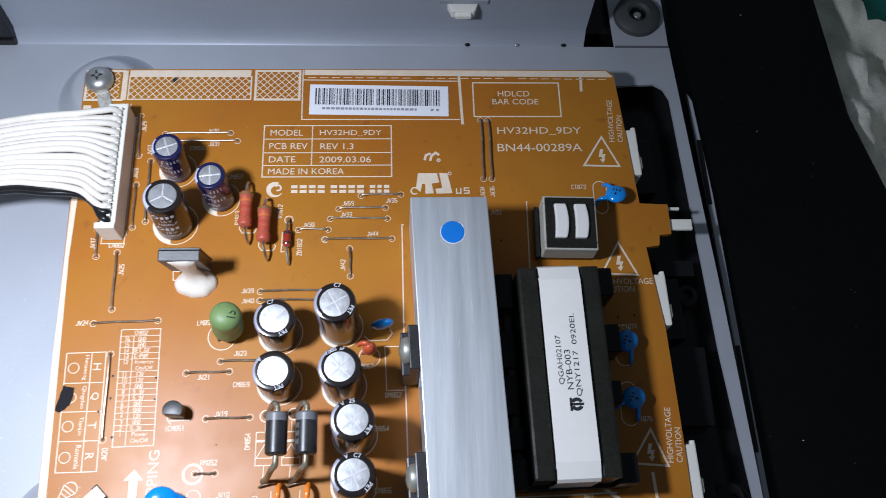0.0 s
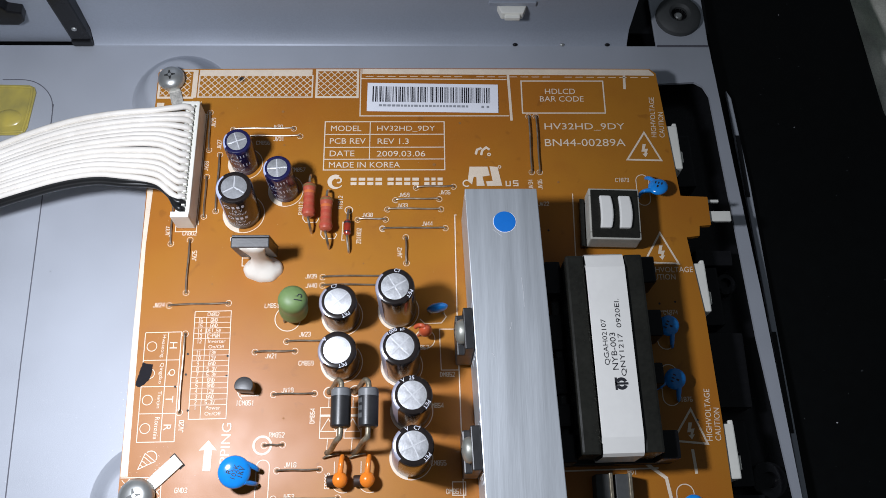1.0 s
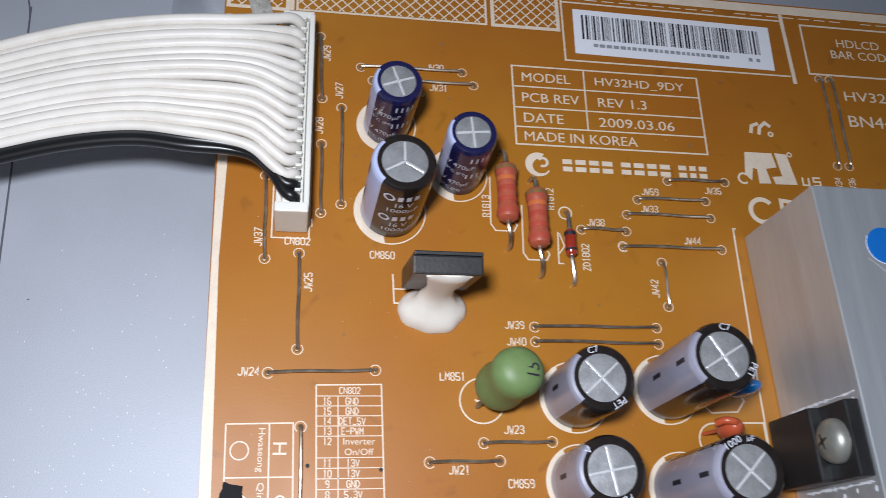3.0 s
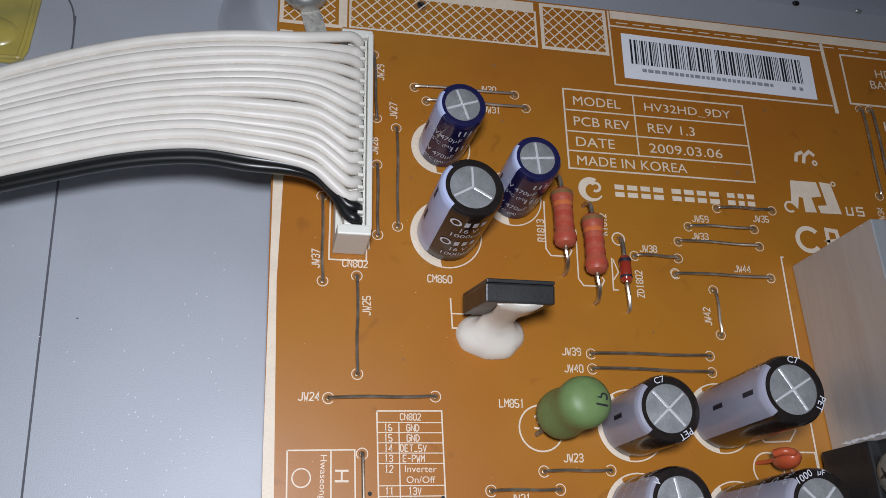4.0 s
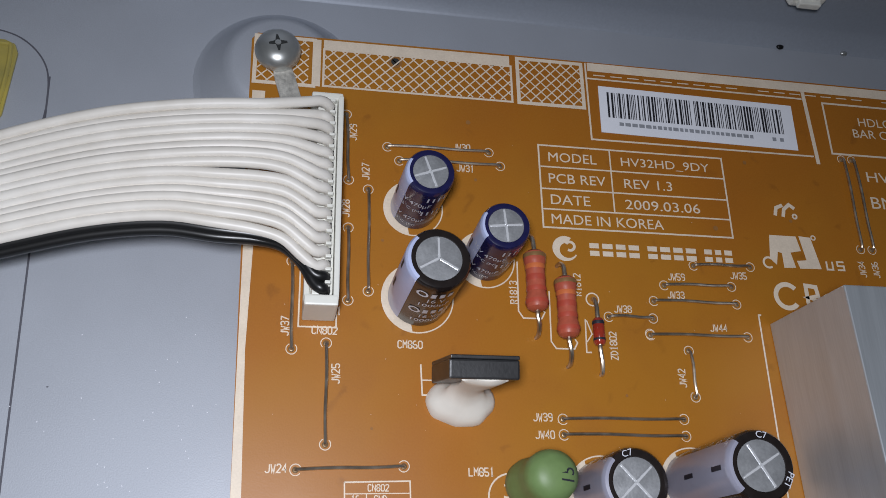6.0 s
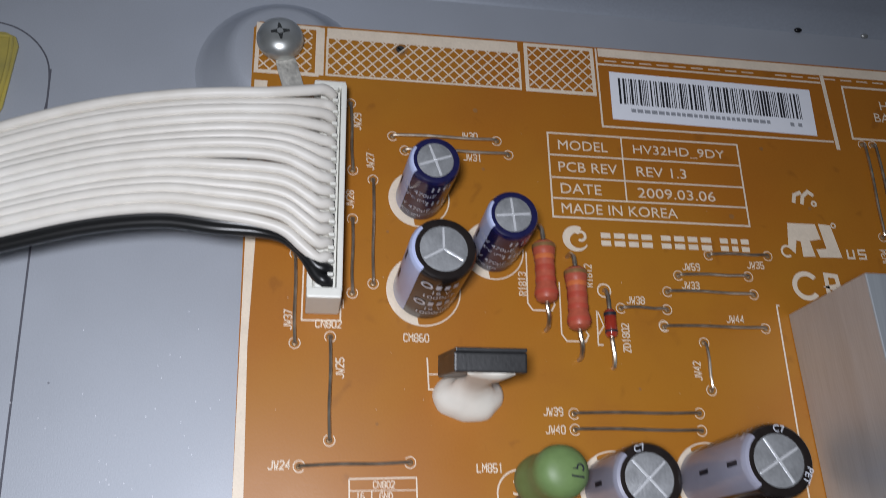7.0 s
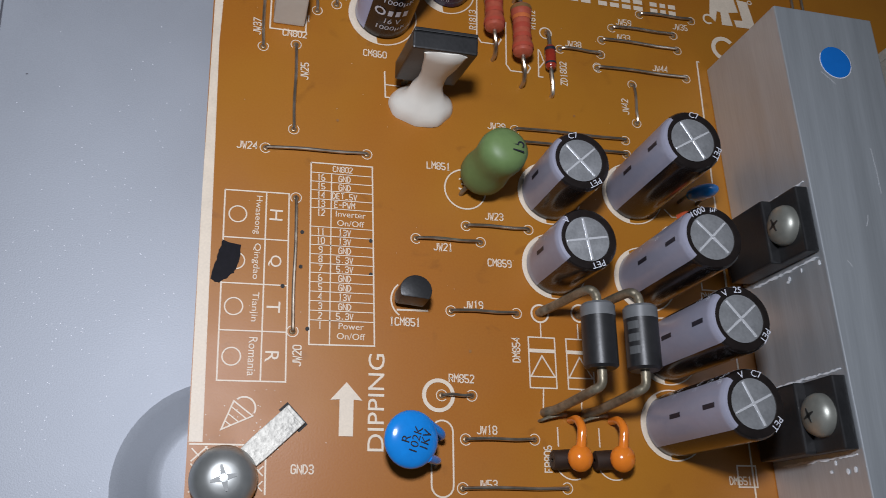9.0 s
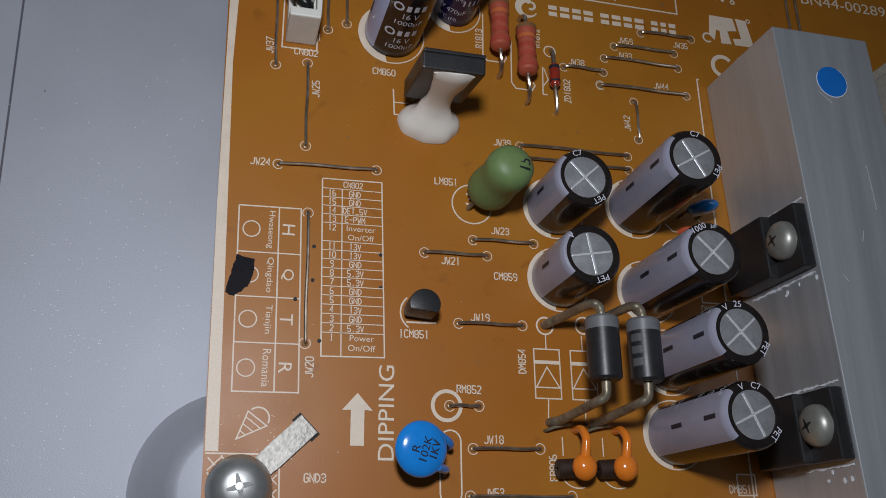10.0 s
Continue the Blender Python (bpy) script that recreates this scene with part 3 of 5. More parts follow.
def warning(ax, ay, bx, by, cx, cy):
    """A warning triangle with a bolt."""
    mark(stroke([(ax, ay), (bx, by), (cx, cy)], 0.55, True), "warning_triangle")
    mx, my = (ax + bx + cx) / 3, (ay + by + cy) / 3
    mark(flat([(mx - 0.3, my + 2.3), (mx + 0.7, my + 2.3), (mx + 0.2, my + 0.6), (mx + 1.2, my + 0.7), (mx + 0.6, my - 0.9), (mx + 1.1, my - 0.8), (mx + 0.2, my - 2.2), (mx - 0.7, my - 1.0), (mx - 0.1, my - 1.0), (mx + 0.1, my - 0.3), (mx - 0.9, my - 0.3)]), "warning_bolt")


warning(97.3, -3.8, 91.4, -13.0, 101.7, -13.3)
warning(98.8, -36.9, 93.4, -46.0, 103.3, -46.5)
warning(101.9, -88.5, 96.2, -96.9, 105.5, -97.8)
silk("HIGHVOLTAGE", 100.5, 1.6, 1.6, 88, 14.0)
silk("CAUTION", 102.9, -1.1, 1.6, 88, 8.8)
silk("HIGHVOLTAGE", 99.9, -48.3, 1.7, 0, 14.6)
silk("CAUTION", 97.4, -50.5, 1.7, 0, 9.0)
silk("HIGHVOLTAGE", 106.5, -90.0, 1.6, 87, 14.0)
silk("CAUTION", 108.7, -92.6, 1.6, 87, 8.8)
# connector table; the print leans a little
def lean(x, y):
    return x + (-60.0 - y) * 0.026, y


line(*[lean(x, y) for x, y in ((-34.05, -60.1), (-24.05, -59.9), (-24.05, -89.9), (-34.05, -90.1), (-34.05, -60.1))], w=0.22)
line(lean(-30.75, -61.8), lean(-30.95, -90.0), w=0.18)
silk("CN802", -28.9, -60.9, 0.95)
y = -61.8
for num, word, tall in ((16, "GND", 1), (15, "GND", 1), (14, "DET_5V", 1), (13, "E-PWM", 1), (12, "Inverter", 2), (11, "13V", 1), (10, "13V", 1), (9, "GND", 1), (8, "5.3V", 1), (7, "5.3V", 1), (6, "GND", 1), (5, "GND", 1), (4, "13V", 1), (3, "GND", 1), (2, "5.3V", 1), (1, "Power", 2)):
    line(lean(-34.0, y), lean(-24.1, y + 0.1), w=0.14)
    k = (-60 - y) * 0.026
    step = 1.52 if tall == 1 else 3.2
    silk(str(num), -32.4 + k, y - 0.76, 0.98)
    silk(word, (-28.6 if tall == 1 else -27.6) + k, y - 0.74, 0.98)
    if tall == 2:
        silk("On/Off", -27.6 + k, y - 2.3, 0.98)
    y -= step
# factory table
line(*[lean(x, y) for x, y in ((-47.3, -66.1), (-37.45, -65.9), (-37.4, -95.9), (-47.25, -96.0), (-47.3, -66.1))], w=0.22)
line(lean(-40.95, -66), lean(-41.05, -95.9), w=0.22)
for y in (-73.9, -81.2, -88.5):
    line(lean(-47.3, y), lean(-37.4, y + 0.1), w=0.2)
for s, yy in (("H", -69.7), ("Q", -77.3), ("T", -84.6), ("R", -92.2)):
    silk(s, -39.35 + (-60 - yy) * 0.022, yy, 2.0, -90)
for s, yy, w in (("Hwaseong", -69.9, 6.4), ("Qingdao", -77.5, 5.8), ("Tianjin", -84.7, 4.6), ("Romania", -92.3, 5.8)):
    silk(s, -42.2 + (-60 - yy) * 0.022, yy, 1.25, -90, w)
    mark(ring(1.22, 1.42, 0, 360, 28, -45.2 + (-60 - yy) * 0.022, yy - 0.1), "printed_circle")
blot = []
mr = random.Random(8)
for (xa, ya), (xb, yb) in zip(((-46.9, -74.5), (-44.1, -75.1), (-44.2, -77.6), (-45.0, -79.6), (-47.0, -81.4), (-48.3, -80.8), (-47.6, -77.0)), ((-44.1, -75.1), (-44.2, -77.6), (-45.0, -79.6), (-47.0, -81.4), (-48.3, -80.8), (-47.6, -77.0), (-46.9, -74.5))):
    for k in range(6):
        blot.append((xa + (xb - xa) * k / 6 + mr.uniform(-0.12, 0.12), ya + (yb - ya) * k / 6 + mr.uniform(-0.12, 0.12)))
mark(flat(blot), "marker_blot", MARKER)
# arrow and flow direction
mark(flat([(-27.4, -95.6), (-29.8, -98.3), (-28.4, -98.2), (-28.4, -103.6), (-26.3, -103.6), (-26.3, -98.2), (-25.0, -98.3)]), "printed_arrow")
silk("DIPPING", -22.9, -98.4, 2.5, 90, 14.6)
# cone sign
mark(stroke([(-45.2, -103.0), (-43.7, -98.9), (-40.9, -101.0)], 0.22, True))
for t in (0.3, 0.55, 0.8):
    line((-45.2 + 1.5 * t, -103 + 4.1 * t), (-45.2 + 4.3 * t, -103 + 2.0 * t), w=0.18)
mark(ring(1.5, 1.75, -25, 130, 14, -42.2, -99.9))
# silk outlines
line((39.4, -31.0), (38.9, -31.0), (39.0, -60), (40.5, -150), w=0.3)
line((74.0, -24.2), (73.6, -44.6), (92.4, -45.0), w=0.3)
line((64.6, -104.6), (91.6, -104.0), w=0.4)
mark(stroke([(87.6, -102.2), (93.4, -106.6), (94.2, -112)], 0.9), "printed_band")
line((-22.2, -41.6), (-22.0, -46.6), (-19.5, -46.6), w=0.25)
line((-22.2, -44.2), (-19.5, -44.2), w=0.2)


def pill(x, y0, y1, r, w=0.25):
    pts = [(x + r * math.cos(radians(a)), y1 + r * math.sin(radians(a))) for a in range(0, 181, 20)]
    pts += [(x + r * math.cos(radians(a)), y0 + r * math.sin(radians(a))) for a in range(180, 361, 20)]
    mark(stroke(pts, w, True), "printed_outline")


pill(-12.7, -110.5, -102.6, 1.7)
pill(95.2, -26.2, -20.0, 1.9)
pill(97.2, -69.5, -63.0, 2.3)
pill(97.0, -85.2, -78.4, 2.3)
pill(98.0, -114.5, -110.5, 2.3)
for cx, cy, r0, r1 in ((-13.2, -97.1, 2.0, 2.6), (-8.2, -62.3, 3.45, 3.7), (4.0, -83.2, 1.3, 1.6), (11.0, -82.8, 1.3, 1.6), (7.9, -29.4, 1.0, 1.25)):
    mark(ring(r0, r1, 0, 360, 32, cx, cy), "printed_circle")
for x in (1.8, 8.3):
    rect(x, -87.2, x + 4.5, -95.4, 0.22)
    mark(stroke([(x + 0.2, -93.6), (x + 2.2, -90.2), (x + 4.3, -93.6)], 0.22, True))
    line((x, -89.4), (x + 4.5, -89.4), w=0.6)
    line((x, -93.6), (x + 4.5, -93.6), w=0.2)
    line((x + 2.2, -87.2), (x + 2.2, -84.6), w=0.2)
    line((x + 2.2, -95.4), (x + 2.0, -98.6), w=0.2)
for x in (6.0, 13.0):
    mark(stroke([(x, -101.5), (x, -104.5)], 0.2))
    mark(ring(3.0, 3.2, 180, 290, 12, x + 2.4, -106.4))
for x, y, r in ((-5.2, -32.9, 2.4), (0.2, -38.0, 2.4)):
    mark(stroke([(x, y + 9.8), (x - 0.2, y + 0.9), (x + 0.6, y - 0.3), (x + 3.8, y - 0.3), (x + 4.4, y + 0.8), (x + 4.0, y + 1.4)], 0.25), "printed_outline")
mark(stroke([(6.3, -33), (6.1, -38.8), (7.0, -38.8)], 0.25))
mark(stroke([(6.5, -33.2), (7.3, -35.6), (6.3, -37)], 0.22))
rect(37.0, -107.0, 40.4, -110.4, 0.25)
silk("3", -8.6, -61.4, 2.2, 0, 1.5)

# component names
silk("JW29", -33.8, -0.3, 1.2, 90)
silk("JW27", -31.5, -7.8, 1.2, 90)
silk("JW28", -34.8, -15.0, 1.2, 90)
silk("JW30", -14.4, -1.7, 1.2, 0)
silk("JW31", -13.8, -5.9, 1.2, 0)
silk("JW37", -44.0, -36.0, 1.2, 90)
silk("CN802", -37.7, -36.5, 1.2, 0)
silk("JW25", -35.8, -43.5, 1.2, 90)
silk("CM860", -23.9, -38.4, 1.2, 0)
silk("R1813", -6.1, -28.7, 1.2, 90)
silk("R1812", 5.4, -26.8, 1.2, 90)
silk("ZD1802", 11.0, -37.5, 1.2, 90)
silk("JW38", 13.3, -30.9, 1.2, 0)
silk("JW59", 24.0, -24.5, 1.2, 0)
silk("JW33", 23.5, -27.9, 1.2, 0)
silk("JW35", 36.1, -23.7, 1.2, 0)
silk("JW44", 30.8, -33.7, 1.2, 0)
silk("JW42", 22.8, -42.8, 1.2, 90)
silk("JW39", -2.3, -49.8, 1.2, 0)
silk("JW40", -2.1, -52.6, 1.2, 0)
silk("JW24", -44.3, -58.1, 1.2, 0)
silk("LM851", -12.8, -58.5, 1.2, 0)
silk("JW23", -3.3, -66.8, 1.2, 0)
silk("JW21", -12.2, -72.9, 1.2, 0)
silk("CM859", -2.6, -75.0, 1.2, 0)
silk("ICM851", -18.5, -85.8, 1.2, 0)
silk("JW20", -35.0, -91.9, 1.2, 90)
silk("JW19", -7.3, -82.4, 1.2, 0)
silk("RM852", -9.5, -94.4, 1.2, 0)
silk("JW18", -5.6, -102.2, 1.2, 0)
silk("JW53", -5.8, -110.3, 1.2, 0)
silk("FB806", 4.2, -106.4, 1.2, 90)
silk("DM854", -0.3, -89.4, 1.2, 90)
silk("DM851", 37.4, -109.4, 1.2, 0)
silk("GND3", -33.5, -108.4, 1.2, 0)
silk("JW22", 65.2, -27.5, 1.2, 0)
silk("C1873", 89.2, -19.8, 1.2, 0)
silk("C1874", 99.4, -61.1, 1.2, 0)
silk("C1876", 100.7, -85.8, 1.2, 0)
silk("JW34", 61.7, -21.2, 1.2, 90)
silk("JW36", 64.5, -21.2, 1.2, 90)
silk("DM852", 36.1, -78.4, 1.2, 0)
silk("BD1", 84.5, -104.9, 1.2, 0)
silk("CM855", 33.4, -102.1, 1.2, 0)
silk("CM856", -18.4, -7.2, 1.2, 0)
silk("CM857", -7.4, -16.2, 1.2, 0)
silk("CM867", 29.0, -70.8, 1.2, 0)
silk("GND4", -39.5, 6.5, 1.2, 0)
silk("CM854", 32.9, -86.9, 1.2, 0)
silk("16", -36.5, 1.8, 1.2, 0)
silk("1", -35.5, -33.2, 1.2, 0)
# drill holes: flat dark discs with the hole's shade in the colour
for x, y in ((-35.0, -72.2), (-35.0, -77.9), (-37.6, -81.2), (-33.6, -87.7), (-24.1, -72.8), (-24.0, -78.4), (60.5, -30), (66.2, -36), (96.5, -58.5), (101.0, -58.0), (103.5, -91.5), (104.4, -95.0), (-26.3, 15.0)):
    big = x == -26.3
    mark(ring(0, 0.8 if big else 0.32, 0, 360, 14, x, y), "drill_hole_shade", SHADOWIN)
mark(ring(0.8, 1.3, 0, 360, 24, -26.3, 15.0), "hole_rim", EDGE)


# ---- jumper wires ----
RINGM = ring(0.78, 0.92, 0, 300, 16)
ring_ob = mark(RINGM, "pad_ring")
ring_ob.location = (0.0178, -0.0352, 0.00005)


def jumper(x0, y0, x1, y1, r=0.27):
    d = Vector((x1 - x0, y1 - y0, 0))
    l = d.length
    bow = 0.5 + 0.25 * ((x0 * 7.3 + y0 * 3.1) % 1)
    j = thing("jumper_wire", at(x0, y0, 0, 0, 0, math.degrees(math.atan2(d.y, d.x))), "thin tinned wire jumper bridged across the amber board", "jumper wire", "wire jumpers on the board")
    part("wire", tube([(0, 0, -0.2), (0.06, 0, 0.35), (0.8, 0.03, bow), (l * 0.35, 0.08, bow + 0.12), (l * 0.7, -0.08, bow + 0.05), (l - 0.8, 0.0, bow), (l - 0.06, 0, 0.35), (l, 0, -0.2)], r, 8, 4), WIRE, j, smooth=True)
    for x in (0, l):
        part("solder_end", lathe([(0.5, 0.0), (0.4, 0.18), (0.2, 0.26), (0, 0.27)], 12), SOLDER, j, smooth=True).location.x = x * MM
    for x, y, a in ((x0, y0, 20), (x1, y1, 200)):
        share("pad_ring", ring_ob.data, board, at(x, y, lift(), 0, 0, a + math.degrees(math.atan2(d.y, d.x))))
    return j


jumper(-35.0, 3.2, -34.4, -9.6)
jumper(-34.3, -18.5, -34.1, -31.3)
jumper(-31.0, -11.2, -30.8, -29.6)
jumper(-43.3, -25.0, -42.8, -39.7)
jumper(-37.4, -38.6, -37.1, -54.5)
jumper(-27.7, -2.7, -9.4, -2.4)
jumper(-25.6, -5.3, -7.4, -5.0)
jumper(27.6, -22.2, 38.7, -21.9)
jumper(21.5, -26.2, 34.4, -25.9)
jumper(19.2, -29.2, 34.9, -29.2)
jumper(10.6, -32.4, 18.7, -32.4)
jumper(17.9, -35.4, 36.1, -35.2)
jumper(24.6, -38.0, 24.8, -46.0)
jumper(1.1, -50.1, 22.2, -49.8)
jumper(1.1, -52.6, 22.2, -52.6)
jumper(-41.4, -58.3, -25.0, -57.7)
jumper(-8.2, -68.9, 2.7, -68.7)
jumper(-16.7, -71.8, -5.8, -71.6)
jumper(-36.2, -66.5, -35.8, -88.2)
jumper(-11.0, -83.6, 0.0, -83.4)
jumper(-9.0, -103.7, 2.1, -103.5)
jumper(-12.7, -97.1, -7.9, -97.0)
jumper(-9.6, -110.9, 7.1, -110.8)
jumper(62.1, 1.8, 62.2, -17.2)
jumper(64.3, 1.8, 64.6, -17.2)
ring_ob.location.z = 0.00011


# ---- capacitors ----
def capacitor(x, y, r, h, sleeve, stripe, foot, arms, turn, label, lean=(0, 0), sweep=46.0, group="can capacitors on the board"):
    c = thing("electrolytic_capacitor", at(x, y, 0, lean[1], lean[0], 0), label, "capacitor", group)
    prof = [(r * 0.90, 0.05), (r, 0.5), (r, h * 0.5), (r, h - 1.1), (r * 0.985, h - 0.5), (r * 0.93, h - 0.12), (r * 0.84, h), (r * 0.72, h - 0.02), (r * 0.70, h - 0.25)]
    part("sleeve", lathe(prof, 48), sleeve, c, smooth=True)
    part("can_top", lathe([(r * 0.705, h - 0.12), (r * 0.5, h - 0.08), (0, h - 0.06)], 40), ALUTOP, c, "bright aluminium top", smooth=True)
    for k in range(arms):
        a = turn + 360 / arms * k
        # raised pale arm; the groove's bright glint is in its colour
        g = part("vent_groove", prism([(0.02, 0.0), (0.22, -0.17), (r * 0.66, -0.13), (r * 0.66, 0.13), (0.22, 0.17)], h - 0.1, h + 0.0 + 0.01 * k), GLINT_AND_SCRATCH, c)
        g.rotation_euler.z = radians(a)
    e = 0.035
    sp = [(p + e, z) for p, z in prof[1:-2]]
    part("stripe", lathe(sp, 14, 180 - sweep, 180 + sweep), stripe, c, "grey polarity stripe", smooth=True)
    for zc in ((0.50,) if h < 16 else (0.42, 0.84)):
        z = h * zc
        part("minus_mark", lathe([(r + 0.06, z - 1.5), (r + 0.06, min(z + 1.5, h - 1.1))], 4, 176, 184), DARKPRINT, c)
    # printed outline and half filling on the board
    m1 = mark(ring(foot - 0.22, foot, 0, 360, 48, x, y), "printed_circle")
    m2 = mark(flat([(x + foot * math.cos(radians(a)), y + foot * math.sin(radians(a))) for a in range(118, 263, 6)]), "printed_crescent")
    return c


def sleeve_text(c, s, r, z, ang, h, w=None):
    a = radians(ang)
    m = at(r * math.cos(a) * 1.012, r * math.sin(a) * 1.012, z, 0, 0, ang + 90)
    lettering(s, m, w, h, PRINT, c, "print", wrap=r * 1.012)


big = "tall black-sleeved capacitor with a grey stripe beside the heatsink"
short = "short black-sleeved capacitor with a crossed aluminium top"
cA = capacitor(6.9, -61.6, 5.1, 13.8, SLEEVE, STRIPE, 5.8, 4, 42, short)
cB = capacitor(7.1, -74.8, 5.1, 13.8, SLEEVE, STRIPE, 5.8, 4, 10, short)
cC = capacitor(22.6, -60.2, 5.1, 21.8, SLEEVE, STRIPE, 5.8, 4, 30, big, (-1, 0))
cD = capacitor(23.6, -76.0, 5.1, 21.8, SLEEVE, STRIPE, 5.8, 4, 45, big)
cE = capacitor(26.3, -88.4, 5.1, 21.8, SLEEVE, STRIPE, 5.8, 4, 40, big, (1, 0))
cF = capacitor(26.2, -100.7, 5.1, 21.8, SLEEVE, STRIPE, 5.8, 4, 25, big, (2, 0))
c1 = capacitor(-22.6, -30.4, 5.0, 17.2, SLEEVE, STRIPEB, 6.1, 3, 90, "black-sleeved capacitor with a three-armed vent on top", (1.5, -2))
c2 = capacitor(-23.2, -14.2, 4.0, 15.2, SLEEVEB, STRIPEB, 5.2, 4, 20, "navy-sleeved capacitor with a crossed aluminium top", (1.5, 1.5), sweep=34)
c3 = capacitor(-10.8, -23.0, 4.0, 15.2, SLEEVEB, STRIPEB, 5.2, 4, 5, "navy-sleeved capacitor standing behind the red resistors", (-1, 0), sweep=34)
turns = iter((0, 24, -12, 18, -30, 6))
rims = iter(((("C7", 105), ("PET", -60)), (("PET", -70), ("V", 140)), (("C7", 82), ("PET", -28)), (("1000", 118), ("µF", 82)), (("25", 92), ("V", 122), ("PET", -34)), (("C7", 78), ("V", 112), ("PET", -40))))
for c, zz in ((cA, 9.5), (cB, 9.5), (cC, 16.5), (cD, 16.5), (cE, 16.5), (cF, 16.5)):
    top = 13.8 if zz < 10 else 21.8
    spin = next(turns)
    sleeve_text(c, "1000µF", 5.1, top - 2.0, 118, 1.5, 5.2)
    sleeve_text(c, "105°C", 5.1, top - 5.0, 112, 1.3, 4.4)
    for s_, ang in next(rims):
        lettering(s_, at(4.32 * math.cos(radians(ang)), 4.32 * math.sin(radians(ang)), top + 0.03, 0, 0, ang - 90), None, 0.95, PRINT, c, "print")
    for zz_ in (top * 0.62, top * 0.36):
        sleeve_text(c, "25V 1000µF 105°C", 5.1, zz_, 90 + spin, 1.05, 9.0)
for zz in (14.2, 7.4):
    ringlet = part("maker_mark", ring(0.62, 0.98, 0, 360, 14), PRINT, c1)
    a_ = radians(246)
    ringlet.matrix_basis = at(5.06 * math.cos(a_), 5.06 * math.sin(a_), zz, 90, 0, 336)
    for k in range(3):
        part("maker_bar", lathe([(5.05, zz - 0.7), (5.05, zz + 0.7)], 3, 262 + k * 15, 271 + k * 15), PRINT, c1)
    sleeve_text(c1, "16 V", 5.0, zz - 2.1, 276, 1.35, 2.8)
    sleeve_text(c1, "1000µF", 5.0, zz - 4.1, 276, 1.35, 5.0)
for c in (c2, c3):
    for ang, zz in ((238, 10.2), (238, 4.4)):
        sleeve_text(c, "25V 470µF", 4.0, zz, ang, 1.5, 6.4)
        sleeve_text(c, "105°C (M)", 4.0, zz - 2.2, ang - 4, 1.15, 4.6)
    for k in range(4):
        for zz in (12.0, 6.6):
            part("maker_bar", lathe([(4.04, zz), (4.04, zz + 1.5)], 2, 268 + k * 13, 272 + k * 13), PRINT, c)

# ---- choke, diodes, small capacitors ----
ch = thing("choke_coil", at(-8.0, -61.9, 0, 0, 0, 0), "green epoxy-coated choke coil leaning over its printed circle", "inductor")
gm = at(1.6, 1.0, 1.5, -2, 6, 0) @ Matrix.Diagonal((1.11, 1.08, 0.93, 1))
o = part("coil_body", lathe([(0, 0), (1.8, 0.15), (3.0, 0.8), (3.5, 2.0), (3.6, 3.6), (3.45, 5.2), (3.3, 6.6), (3.35, 8.0), (3.5, 9.6), (3.6, 11.0), (3.3, 12.6), (2.4, 13.6), (1.1, 14.0), (0, 14.05)], 36), GREEN, ch, smooth=True)
o.matrix_basis = gm
part("lead", tube([(-1.0, -1.4, -0.2), (-0.9, -1.2, 1.2), (-0.2, -0.6, 3.0)], 0.4, 8, 4), LEAD, ch)
part("lead", tube([(1.6, 1.2, -0.2), (1.5, 1.0, 1.2), (1.2, 0.6, 3.0)], 0.4, 8, 4), LEAD, ch)
lettering("15", gm @ at(1.3, -0.1, 14.06, 0, 8, 82), 1.9, 1.7, DARKPRINT, ch, "print")

DZ = 12.6
for k, (x, hx) in enumerate(((8.4, 3.9), (15.4, 10.8))):
    d = thing("power_diode", at(x, -89.9, 0), "black axial power diode with a grey band, raised on thick leads", "diode", "paired power diodes")
    part("diode_body", lathe([(0, -4.8), (2.2, -4.8), (2.6, -4.4), (2.6, 4.7), (2.2, 5.1), (0, 5.1)], 32), DIODEB, d, smooth=True).matrix_basis = at(0, 0, DZ, -90)
    part("cathode_band", lathe([(2.3, 3.0), (2.63, 3.0), (2.63, 4.7), (2.25, 5.13), (0.8, 5.14)], 32), DIODEG, d, smooth=True).matrix_basis = at(0, 0, DZ, -90)
    q = hx - x
    part("lead", tube([(0, 4.9, DZ), (0, 6.0, DZ), (-0.25, 7.0, DZ - 0.3), (-1.2, 7.6, DZ - 1.6), (q + 1.4, 7.2, 3.6), (q + 0.3, 6.9, 1.4), (q, 6.8, -0.3)], 0.74, 10, 5), LEAD, d, smooth=True)
    part("lead", tube([(0, -4.9, DZ), (0, -6.2, DZ), (-0.2, -7.2, DZ - 0.4), (-1.2, -7.9, DZ - 2.0), (q + 1.2, -9.2, 3.0), (q + 0.2, -9.4, 1.2), (q, -9.4, -0.3)], 0.74, 10, 5), LEAD, d, smooth=True)
    if k:
        for j in range(3):
            part("print_bar", lathe([(2.64, -2.6 + j * 1.9), (2.64, -1.4 + j * 1.9)], 4, 195, 235), DIMPRINT, d).matrix_basis = at(0, 0, DZ, -90)

